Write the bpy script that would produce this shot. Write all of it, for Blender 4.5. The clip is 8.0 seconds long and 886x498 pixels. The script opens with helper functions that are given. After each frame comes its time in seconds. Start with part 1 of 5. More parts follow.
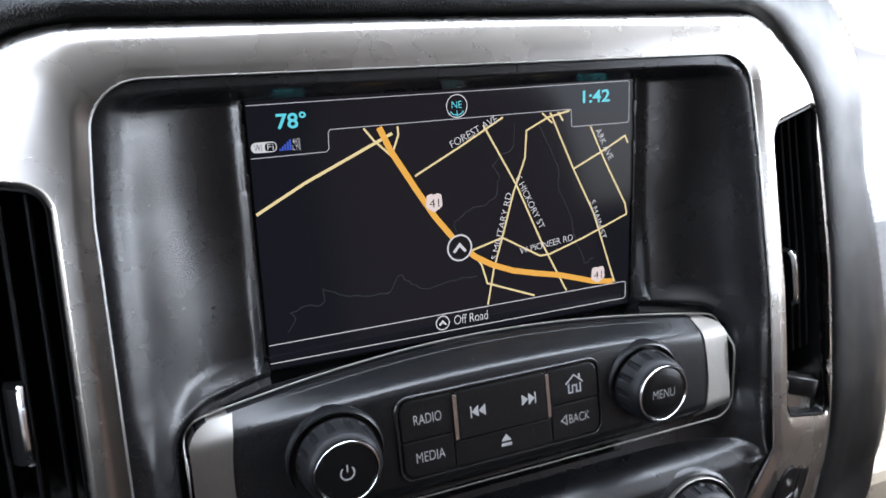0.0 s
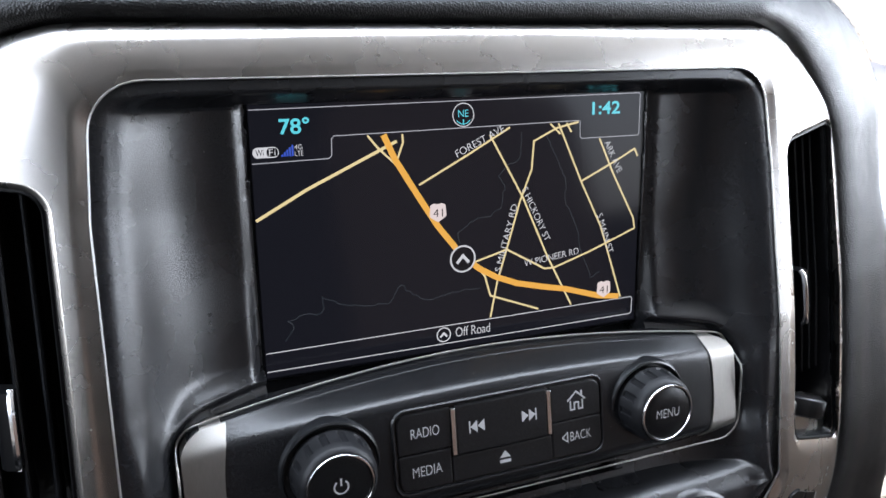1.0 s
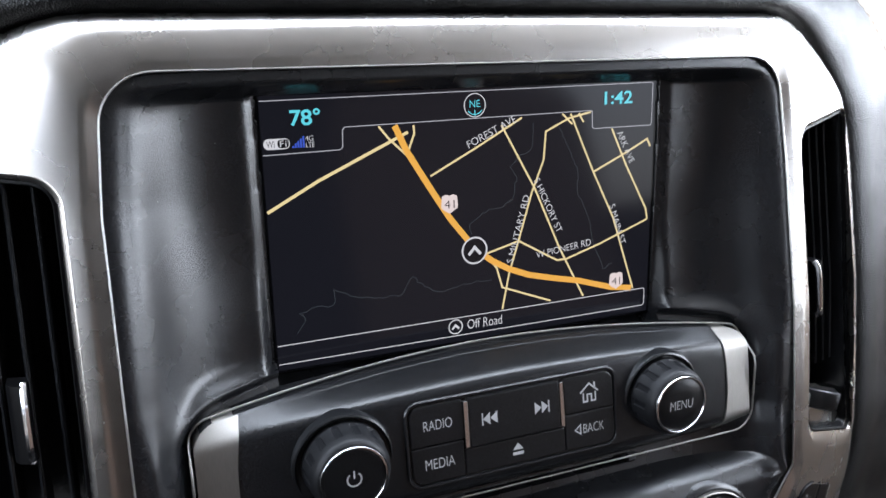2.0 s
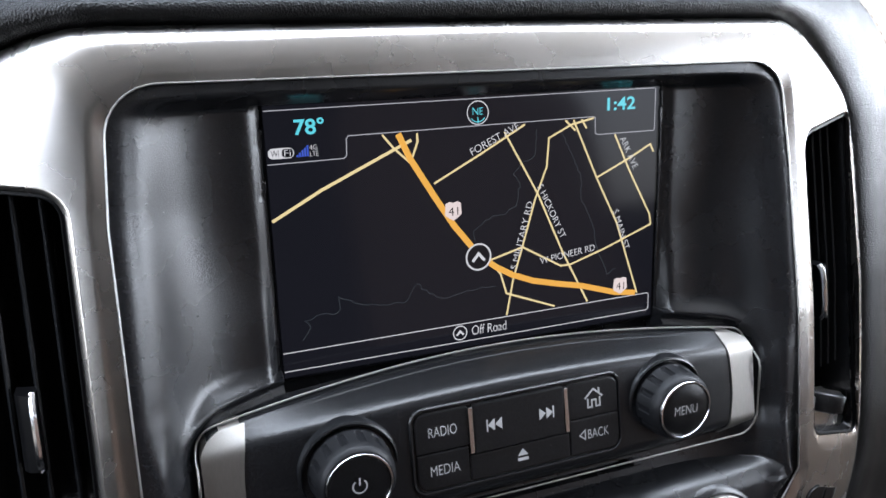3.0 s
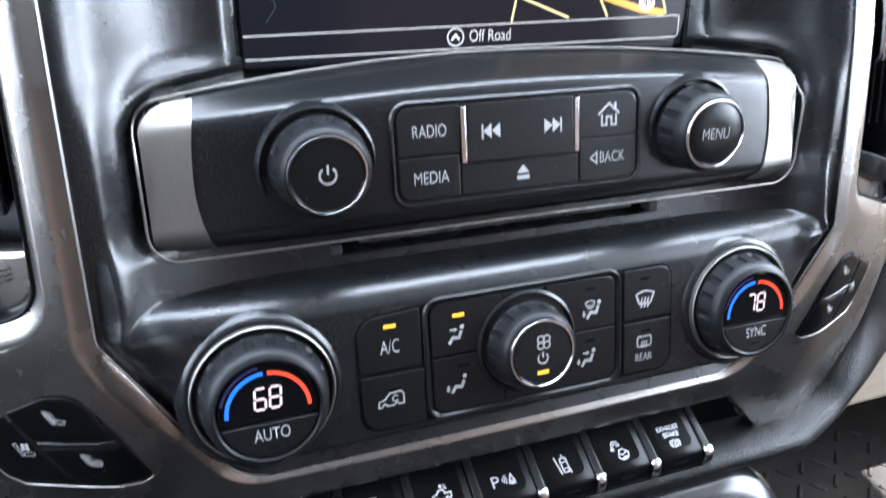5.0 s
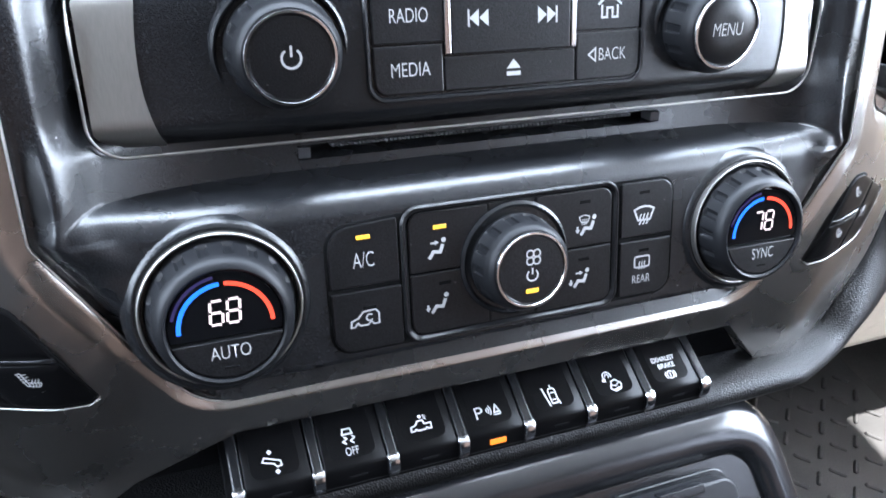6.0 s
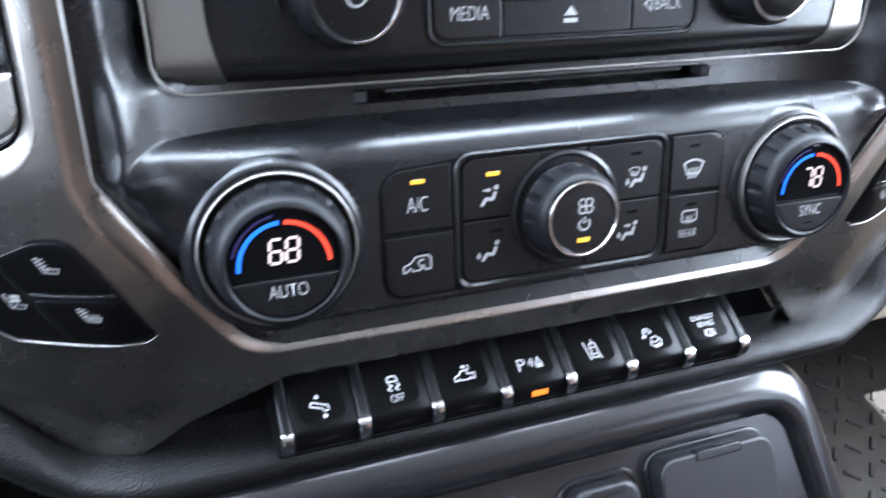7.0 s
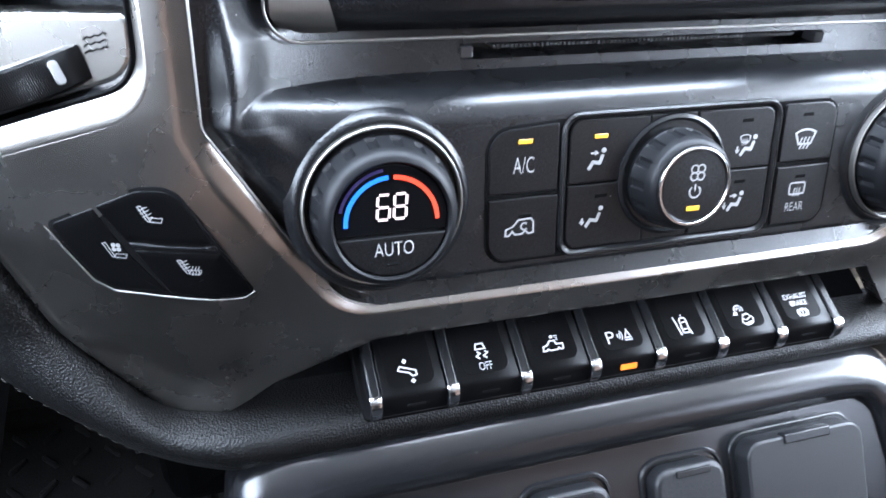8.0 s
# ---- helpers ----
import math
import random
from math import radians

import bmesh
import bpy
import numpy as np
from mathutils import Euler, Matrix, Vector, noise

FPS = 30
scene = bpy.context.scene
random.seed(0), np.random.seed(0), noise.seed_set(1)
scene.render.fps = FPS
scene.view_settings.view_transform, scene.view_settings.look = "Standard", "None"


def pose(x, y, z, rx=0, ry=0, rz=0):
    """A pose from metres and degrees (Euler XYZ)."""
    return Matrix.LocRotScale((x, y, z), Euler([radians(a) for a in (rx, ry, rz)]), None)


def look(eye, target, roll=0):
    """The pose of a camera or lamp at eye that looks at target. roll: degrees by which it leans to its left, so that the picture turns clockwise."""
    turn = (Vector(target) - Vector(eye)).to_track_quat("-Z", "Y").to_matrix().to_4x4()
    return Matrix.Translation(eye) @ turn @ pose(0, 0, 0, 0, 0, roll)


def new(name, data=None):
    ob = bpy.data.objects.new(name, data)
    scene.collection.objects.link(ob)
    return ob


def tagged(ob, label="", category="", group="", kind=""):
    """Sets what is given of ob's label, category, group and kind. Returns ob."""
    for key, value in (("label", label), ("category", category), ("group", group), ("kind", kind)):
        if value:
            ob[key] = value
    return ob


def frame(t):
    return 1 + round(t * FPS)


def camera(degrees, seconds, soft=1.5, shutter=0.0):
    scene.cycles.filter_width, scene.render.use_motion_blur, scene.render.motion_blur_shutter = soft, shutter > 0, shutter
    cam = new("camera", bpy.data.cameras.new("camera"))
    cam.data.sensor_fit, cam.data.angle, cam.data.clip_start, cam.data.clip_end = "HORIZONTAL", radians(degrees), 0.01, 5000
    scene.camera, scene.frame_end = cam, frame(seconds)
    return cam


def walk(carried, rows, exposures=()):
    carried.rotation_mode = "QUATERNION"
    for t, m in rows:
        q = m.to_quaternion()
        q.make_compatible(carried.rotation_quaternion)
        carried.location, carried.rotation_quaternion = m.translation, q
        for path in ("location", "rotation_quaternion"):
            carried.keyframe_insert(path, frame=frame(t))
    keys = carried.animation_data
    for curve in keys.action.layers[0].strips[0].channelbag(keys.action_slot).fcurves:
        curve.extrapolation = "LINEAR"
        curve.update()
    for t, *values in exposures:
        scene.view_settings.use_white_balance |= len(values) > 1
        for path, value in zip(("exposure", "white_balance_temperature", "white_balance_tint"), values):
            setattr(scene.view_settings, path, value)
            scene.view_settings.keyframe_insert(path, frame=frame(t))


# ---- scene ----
cam = camera(59.61, 8.0, soft=1.6, shutter=0.4)
# BASE: the stack's own frame. x to the right along the screen, y into the dash, z up along the screen; origin at the screen's middle.
TILT = -15.0
BASE = pose(0, 0, 0.62, TILT, 0, 0)
PATH = [
    (0, (-0.13650, -0.29667, 0.06595), (0.05454, 0.15038, -0.05087), -2.34),
    (0.2, (-0.13230, -0.28798, 0.06307), (0.05674, 0.16059, -0.05110), -2.11),
    (0.5, (-0.13599, -0.29051, 0.06407), (0.04719, 0.15906, -0.05565), -1.30),
    (0.8, (-0.13119, -0.29155, 0.06703), (0.05378, 0.15831, -0.04888), -0.98),
    (1, (-0.13136, -0.29213, 0.06729), (0.05418, 0.15791, -0.04688), -1.05),
    (1.2, (-0.13076, -0.29079, 0.06667), (0.05411, 0.15958, -0.04741), -1.18),
    (1.5, (-0.13177, -0.29113, 0.06683), (0.05183, 0.15941, -0.04852), -1.27),
    (1.7, (-0.13245, -0.29013, 0.06589), (0.05025, 0.16039, -0.05105), -1.27),
    (2.8, (-0.13296, -0.29011, 0.06846), (0.04472, 0.16181, -0.05075), -1.73),
    (3, (-0.13205, -0.29095, 0.06916), (0.04532, 0.16141, -0.04878), -1.83),
    (3.2, (-0.13120, -0.28916, 0.06790), (0.04561, 0.16338, -0.05025), -1.84),
    (3.5, (-0.13082, -0.28667, 0.06389), (0.04507, 0.16581, -0.05578), -1.66),
    (3.8, (-0.13013, -0.28364, 0.06138), (0.04514, 0.16738, -0.06453), -1.43),
    (4, (-0.12651, -0.28518, 0.05880), (0.04936, 0.16484, -0.06986), -1.00),
    (4.2, (-0.12121, -0.28338, 0.04179), (0.05238, 0.16642, -0.09067), -0.97),
    (4.5, (-0.12242, -0.27834, 0.01380), (0.04423, 0.16632, -0.14276), -0.37),
    (4.7, (-0.12178, -0.27440, 0.00492), (0.04972, 0.16394, -0.16371), -0.12),
    (5, (-0.11801, -0.27013, -0.01141), (0.04522, 0.16433, -0.19743), -0.24),
    (5.2, (-0.11764, -0.26297, -0.01847), (0.04471, 0.16892, -0.21112), -0.25),
    (6.3, (-0.10801, -0.25334, -0.03820), (0.05985, 0.16412, -0.25625), 0.97),
    (6.5, (-0.10806, -0.25336, -0.03861), (0.05867, 0.16306, -0.25951), 1.12),
    (6.8, (-0.11170, -0.25362, -0.03961), (0.05302, 0.16263, -0.26233), 1.37),
    (7, (-0.12454, -0.25394, -0.04498), (0.03598, 0.16292, -0.26962), 1.42),
    (7.2, (-0.13557, -0.25130, -0.04849), (0.01986, 0.16492, -0.27779), 1.61),
    (7.5, (-0.14318, -0.25083, -0.04687), (0.00537, 0.16637, -0.27899), 1.65),
    (7.8, (-0.14398, -0.24749, -0.04894), (-0.00045, 0.17001, -0.28365), 1.90),
    (8, (-0.14480, -0.24199, -0.05388), (-0.00191, 0.17441, -0.29093), 2.37),
]
EXPOSURES = [(0.0, 2.12, 6450, 14), (4.0, 2.22, 6450, 14), (4.5, 2.9, 6300, 13), (5.0, 3.1, 6100, 12), (6.3, 3.48, 6000, 12), (7.0, 3.33, 6000, 12), (8.0, 3.64, 6000, 12)]
walk(cam, [(t, BASE @ look(eye, target, roll)) for t, eye, target, roll in PATH], exposures=EXPOSURES)

# ---- light: clear sky, and a high sun from behind and the passenger's side ----
SUN_ELEVATION, SUN_AZIMUTH = 69.3, 142.5   # azimuth clockwise from straight ahead
sky_world = bpy.data.worlds.new("sky")
scene.world = sky_world
sky_world.use_nodes = True
wn = sky_world.node_tree.nodes
sky = wn.new("ShaderNodeTexSky")
sky.sky_type = "NISHITA"
sky.sun_disc = False
sky.sun_elevation = radians(SUN_ELEVATION)
sky.sun_rotation = radians(SUN_AZIMUTH)
sky.dust_density = 6.0
wn["Background"].inputs["Strength"].default_value = 0.08
sky_world.node_tree.links.new(sky.outputs[0], wn["Background"].inputs["Color"])
sun = new("sun", bpy.data.lights.new("sun", "SUN"))
sun.data.energy = 5.0
sun.data.angle = radians(0.6)
sun.data.color = (1.0, 0.95, 0.87)
_e, _a = radians(SUN_ELEVATION), radians(SUN_AZIMUTH)
_to = Vector((math.sin(_a) * math.cos(_e), math.cos(_a) * math.cos(_e), math.sin(_e)))
sun.matrix_basis = look(_to * 20, (0, 0, 0))


# daylight in the openings: top of the windscreen, the driver's and the passenger's window, the window behind the passenger
for eye, target, wide, high, watts, tone in (
    ((0.0, 0.10, 1.085), (0.0, -0.20, 0.60), 1.50, 0.24, 5.2, (0.76, 0.88, 1.0)),
    ((-0.795, -0.09, 0.86), (0.0, -0.09, 0.86), 0.70, 0.46, 2.3, (0.82, 0.91, 1.0)),
    ((0.795, -0.18, 0.86), (0.0, -0.18, 0.86), 0.88, 0.46, 4.8, (0.82, 0.91, 1.0)),
    ((0.795, -1.18, 0.88), (0.0, -0.9, 0.75), 0.80, 0.42, 0.4, (0.82, 0.91, 1.0)),
):
    lamp = new("window_light", bpy.data.lights.new("window_light", "AREA"))
    lamp.data.shape, lamp.data.size, lamp.data.size_y, lamp.data.energy, lamp.data.color = "RECTANGLE", wide, high, watts, tone
    lamp.matrix_basis = look(eye, target)


# ---- materials ----
def material(name, base, rough=0.5, metal=0.0, spec=0.5, grain=0.0, grain_size=0.3, bump=0.0, bump_size=0.5, wear=0.0, emit=None, strength=1.0, kind="noise", brushed=False, rough_var=0.0, dust=0.0):
    """grain, bump: their sizes are in millimetres; wear: broad uneven change of colour and gloss."""
    mat = bpy.data.materials.new(name)
    mat.use_nodes = True
    nt = mat.node_tree
    bsdf = nt.nodes["Principled BSDF"]
    bsdf.inputs["Base Color"].default_value = (*base, 1)
    bsdf.inputs["Roughness"].default_value = rough
    bsdf.inputs["Metallic"].default_value = metal
    bsdf.inputs["Specular IOR Level"].default_value = spec
    if emit:
        bsdf.inputs["Emission Color"].default_value = (*emit, 1)
        bsdf.inputs["Emission Strength"].default_value = strength
    coord = nt.nodes.new("ShaderNodeTexCoord")

    def tex(size, detail=3.0, stretch=None, which="noise"):
        node = nt.nodes.new("ShaderNodeTexNoise" if which == "noise" else "ShaderNodeTexVoronoi")
        node.inputs["Scale"].default_value = 1000.0 / size
        if which == "noise":
            node.inputs["Detail"].default_value = detail
        if stretch:
            mp = nt.nodes.new("ShaderNodeMapping")
            mp.inputs["Scale"].default_value = stretch
            nt.links.new(coord.outputs["Object"], mp.inputs["Vector"])
            nt.links.new(mp.outputs[0], node.inputs["Vector"])
        else:
            nt.links.new(coord.outputs["Object"], node.inputs["Vector"])
        return node.outputs[0]

    colour = None
    if grain or wear:
        mix = nt.nodes.new("ShaderNodeMix")
        mix.data_type = "RGBA"
        mix.blend_type = "MULTIPLY"
        mix.inputs["Factor"].default_value = 1.0
        mix.inputs["A"].default_value = (*base, 1)
        a = nt.nodes.new("ShaderNodeMapRange")
        nt.links.new(tex(grain_size if grain else 30.0, 2.0, (1, 1, 0.02) if brushed else None), a.inputs["Value"])
        a.inputs["From Min"].default_value, a.inputs["From Max"].default_value = 0.3, 0.7
        k = grain if grain else wear
        a.inputs["To Min"].default_value, a.inputs["To Max"].default_value = 1 - k, 1 + k
        out = a.outputs[0]
        if wear and grain:
            b = nt.nodes.new("ShaderNodeMapRange")
            nt.links.new(tex(45.0, 4.0), b.inputs["Value"])
            b.inputs["From Min"].default_value, b.inputs["From Max"].default_value = 0.3, 0.7
            b.inputs["To Min"].default_value, b.inputs["To Max"].default_value = 1 - wear, 1 + wear
            m = nt.nodes.new("ShaderNodeMath")
            m.operation = "MULTIPLY"
            nt.links.new(out, m.inputs[0])
            nt.links.new(b.outputs[0], m.inputs[1])
            out = m.outputs[0]
        nt.links.new(out, mix.inputs["B"])
        nt.links.new(mix.outputs["Result"], bsdf.inputs["Base Color"])
    if dust:
        # sparse pale specks of dust, some millimetres apart
        cells = nt.nodes.new("ShaderNodeTexVoronoi")
        cells.inputs["Scale"].default_value = 1000.0 / 9.0
        nt.links.new(coord.outputs["Object"], cells.inputs["Vector"])
        near = nt.nodes.new("ShaderNodeMath")
        near.operation = "LESS_THAN"
        near.inputs[1].default_value = 0.024
        nt.links.new(cells.outputs["Distance"], near.inputs[0])
        level = nt.nodes.new("ShaderNodeMath")
        level.operation = "MULTIPLY"
        level.inputs[1].default_value = dust
        nt.links.new(near.outputs[0], level.inputs[0])
        over = nt.nodes.new("ShaderNodeMix")
        over.data_type = "RGBA"
        over.inputs["A"].default_value = (*base, 1)
        if grain or wear:
            nt.links.new(mix.outputs["Result"], over.inputs["A"])
        over.inputs["B"].default_value = (0.45, 0.44, 0.42, 1)
        nt.links.new(level.outputs[0], over.inputs["Factor"])
        nt.links.new(over.outputs["Result"], bsdf.inputs["Base Color"])
    if rough_var:
        r = nt.nodes.new("ShaderNodeMapRange")
        nt.links.new(tex(22.0, 5.0), r.inputs["Value"])
        r.inputs["From Min"].default_value, r.inputs["From Max"].default_value = 0.3, 0.7
        r.inputs["To Min"].default_value, r.inputs["To Max"].default_value = rough - rough_var, rough + rough_var
        nt.links.new(r.outputs[0], bsdf.inputs["Roughness"])
    if bump:
        bn = nt.nodes.new("ShaderNodeBump")
        bn.inputs["Strength"].default_value = bump
        bn.inputs["Distance"].default_value = bump_size * 0.0004
        nt.links.new(tex(bump_size, 2.0, None, kind), bn.inputs["Height"])
        nt.links.new(bn.outputs[0], bsdf.inputs["Normal"])
    return mat


BLACK = material("moulded black plastic", (0.0075, 0.0078, 0.0088), 0.27, spec=0.46, grain=0.9, grain_size=0.5, bump=0.4, bump_size=0.5, wear=0.12, rough_var=0.03, dust=0.35)
BLACK_SMOOTH = material("satin black plastic", (0.0065, 0.0068, 0.0076), 0.24, spec=0.36, grain=0.7, grain_size=0.45, bump=0.4, bump_size=0.45, wear=0.12, rough_var=0.03, dust=0.35)
KEY = material("soft-touch black keys", (0.0055, 0.0055, 0.006), 0.29, spec=0.27, grain=0.9, grain_size=0.45, bump=0.45, bump_size=0.45, wear=0.12, dust=0.25)
PIANO = material("gloss black switch plastic", (0.0028, 0.0028, 0.0031), 0.30, spec=0.08, wear=0.1, rough_var=0.03, dust=0.2)
RUBBER = material("knob rubber", (0.0058, 0.006, 0.0068), 0.42, spec=0.16, grain=0.2, grain_size=0.4, bump=0.15, bump_size=0.4, wear=0.15)
# near-black for insides, and for shade put into gaps and mirrored things
VOID = material("matte near-black", (0.0045, 0.0045, 0.0047), 0.8, spec=0.05, wear=0.1)
SILVER = material("satin silver paint", (0.43, 0.411, 0.387), 0.27, metal=1.0, grain=0.06, grain_size=0.25, wear=0.04, rough_var=0.02)
BRIGHT = material("bright silver edge", (0.46, 0.452, 0.437), 0.34, metal=1.0, wear=0.05)
BRUSHED = material("brushed metal", (0.26, 0.248, 0.232), 0.46, metal=1.0, grain=0.05, grain_size=0.4, brushed=True, wear=0.04)
CHROME = material("chrome", (0.62, 0.62, 0.63), 0.16, metal=1.0, wear=0.04)
LEATHER = material("black grained leather", (0.0045, 0.0045, 0.0046), 0.39, spec=0.17, bump=0.9, bump_size=0.75, kind="voronoi", wear=0.15, rough_var=0.06)
THREAD = material("grey thread", (0.035, 0.034, 0.032), 0.8, grain=0.2, grain_size=0.3)
PRINT = material("white print", (0.27, 0.27, 0.27), 0.5, emit=(0.8, 0.85, 0.9), strength=0.008, wear=0.05)
PRINT_WHITE = material("bright white print", (0.55, 0.55, 0.56), 0.5, emit=(0.8, 0.85, 0.9), strength=0.01, wear=0.05)
GLASS = material("display glass", (0.003, 0.003, 0.0035), 0.07, spec=0.18, wear=0.1, rough_var=0.02)
RUBBER_MAT = material("dusty rubber mat", (0.026, 0.0253, 0.0245), 0.7, grain=0.3, grain_size=1.5, bump=0.3, bump_size=2.0, wear=0.3)
CARPET = material("dark grey carpet", (0.03, 0.0285, 0.026), 0.95, grain=0.4, grain_size=1.2, bump=0.8, bump_size=1.5, wear=0.2)
CONSOLE = material("satin charcoal plastic", (0.0075, 0.0077, 0.0086), 0.16, spec=0.50, grain=0.6, grain_size=0.4, bump=0.25, bump_size=0.4, wear=0.12, rough_var=0.03, dust=0.35)
MESH = material("dust mesh", (0.06, 0.06, 0.062), 0.4, wear=0.1)
CAP = material("grained socket cap plastic", (0.007, 0.0072, 0.008), 0.42, spec=0.3, grain=0.7, grain_size=0.4, bump=0.7, bump_size=0.38, wear=0.12, dust=0.3)
CLEAR = material("clear grey plastic", (0.03, 0.03, 0.032), 0.12, wear=0.1)
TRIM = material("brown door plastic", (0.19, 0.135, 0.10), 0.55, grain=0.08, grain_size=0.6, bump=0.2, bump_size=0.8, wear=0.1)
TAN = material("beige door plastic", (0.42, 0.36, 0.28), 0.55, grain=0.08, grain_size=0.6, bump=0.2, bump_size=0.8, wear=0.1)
SEAT = material("brown seat cloth", (0.085, 0.05, 0.034), 0.9, grain=0.25, grain_size=1.0, bump=0.5, bump_size=1.2, wear=0.1)
GREYPAD = material("pale grey dash plastic", (0.36, 0.365, 0.375), 0.5, grain=0.1, grain_size=0.8, bump=0.4, bump_size=1.0, wear=0.1)
LINER = material("grey headliner", (0.30, 0.29, 0.28), 0.95, grain=0.1, grain_size=1.0, bump=0.3, bump_size=1.5, wear=0.06)
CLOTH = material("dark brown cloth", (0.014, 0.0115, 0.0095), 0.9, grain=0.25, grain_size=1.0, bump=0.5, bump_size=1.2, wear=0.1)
# near-black plastic of the driver's side, darker than the passenger's
DRIVER_DARK = material("darkened driver-side plastic", (0.009, 0.009, 0.0095), 0.5, grain=0.1, grain_size=0.6, bump=0.2, bump_size=0.8, wear=0.1)
GROUND = material("sunlit asphalt", (0.12, 0.118, 0.11), 0.9, grain=0.2, grain_size=40, bump=0.3, bump_size=60, wear=0.2)


GLOW = 0.32        # lit signs, set against the exposure


def glow(name, colour, strength, base=(0.02, 0.02, 0.02)):
    return material(name, base, 0.1, spec=0.3, emit=colour, strength=strength * GLOW)


UI_WHITE = glow("screen white", (0.80, 0.82, 0.86), 0.55)
UI_GREY = glow("screen grey", (0.60, 0.62, 0.68), 0.5)
UI_CYAN = glow("screen cyan", (0.10, 0.62, 0.72), 0.75)
UI_ROAD = glow("screen pale yellow", (0.95, 0.78, 0.40), 0.60)
UI_HIGHWAY = glow("screen orange", (0.95, 0.48, 0.07), 0.62)
UI_RIVER = glow("screen dark blue", (0.030, 0.040, 0.052), 0.4)
UI_BLUE = glow("screen blue", (0.04, 0.10, 0.60), 0.6)
UI_SHIELD = glow("screen shield", (0.85, 0.74, 0.72), 0.62)
UI_DARK = glow("screen dark", (0.010, 0.010, 0.013), 0.4, (0.004, 0.004, 0.005))
UI_BACK = glow("screen backlight", (0.0056, 0.0060, 0.0088), 1.0, (0.002, 0.002, 0.0025))
LED_AMBER = glow("amber indicator", (1.0, 0.55, 0.03), 0.65)
LED_ORANGE = glow("orange indicator", (1.0, 0.22, 0.01), 0.68)
LED_BLUE = glow("blue arc", (0.012, 0.15, 1.0), 0.75)
ARC_HALO = glow("painted dark blue halo", (0.03, 0.01, 0.20), 0.14)
LED_RED = glow("red arc", (1.0, 0.06, 0.02), 0.65)
LED_WHITE = glow("white digits", (1.0, 0.82, 0.84), 0.54)


# ---- mesh kit: millimetres, faces towards -y ----
def rp(corners, seg=6):
    """A closed outline from corners (x, z, radius)."""
    out = []
    n = len(corners)
    for i in range(n):
        p0, p1, p2 = (Vector(corners[(i + k) % n][:2]) for k in (-1, 0, 1))
        r = corners[i][2] if len(corners[i]) > 2 else 0
        a, b = (p0 - p1).normalized(), (p2 - p1).normalized()
        ang = a.angle(b)
        if r <= 0 or ang > 3.1:
            out.append((p1.x, p1.y))
            continue
        t = min(r / math.tan(ang / 2), 0.48 * (p0 - p1).length, 0.48 * (p2 - p1).length)
        r = t * math.tan(ang / 2)
        c = p1 + (a + b).normalized() * (r / math.sin(ang / 2))
        s, e = p1 + a * t - c, p1 + b * t - c
        turn = s.angle_signed(e)
        for k in range(seg + 1):
            q = s.copy()
            q.rotate(Matrix.Rotation(-turn * k / seg, 2))
            out.append((c.x + q.x, c.y + q.y))
    return out


def rect(x0, x1, z0, z1, r=0.0, seg=4):
    return rp([(x0, z0, r), (x1, z0, r), (x1, z1, r), (x0, z1, r)], seg)


def area(poly):
    return 0.5 * sum(poly[i - 1][0] * poly[i][1] - poly[i][0] * poly[i - 1][1] for i in range(len(poly)))


def inset(poly, d):
    n, out = len(poly), []
    sign = 1 if area(poly) > 0 else -1
    for i in range(n):
        p0, p1, p2 = Vector(poly[i - 1]), Vector(poly[i]), Vector(poly[(i + 1) % n])
        e0, e1 = (p1 - p0), (p2 - p1)
        e0 = e0.normalized() if e0.length > 1e-6 else e1.normalized()
        e1 = e1.normalized() if e1.length > 1e-6 else e0
        n0, n1 = Vector((-e0.y, e0.x)) * sign, Vector((-e1.y, e1.x)) * sign
        m = n0 + n1
        m = m.normalized() / max(0.5, m.length / 2) if m.length > 1e-4 else n0
        out.append((p1.x + m.x * d, p1.y + m.y * d))
    return out


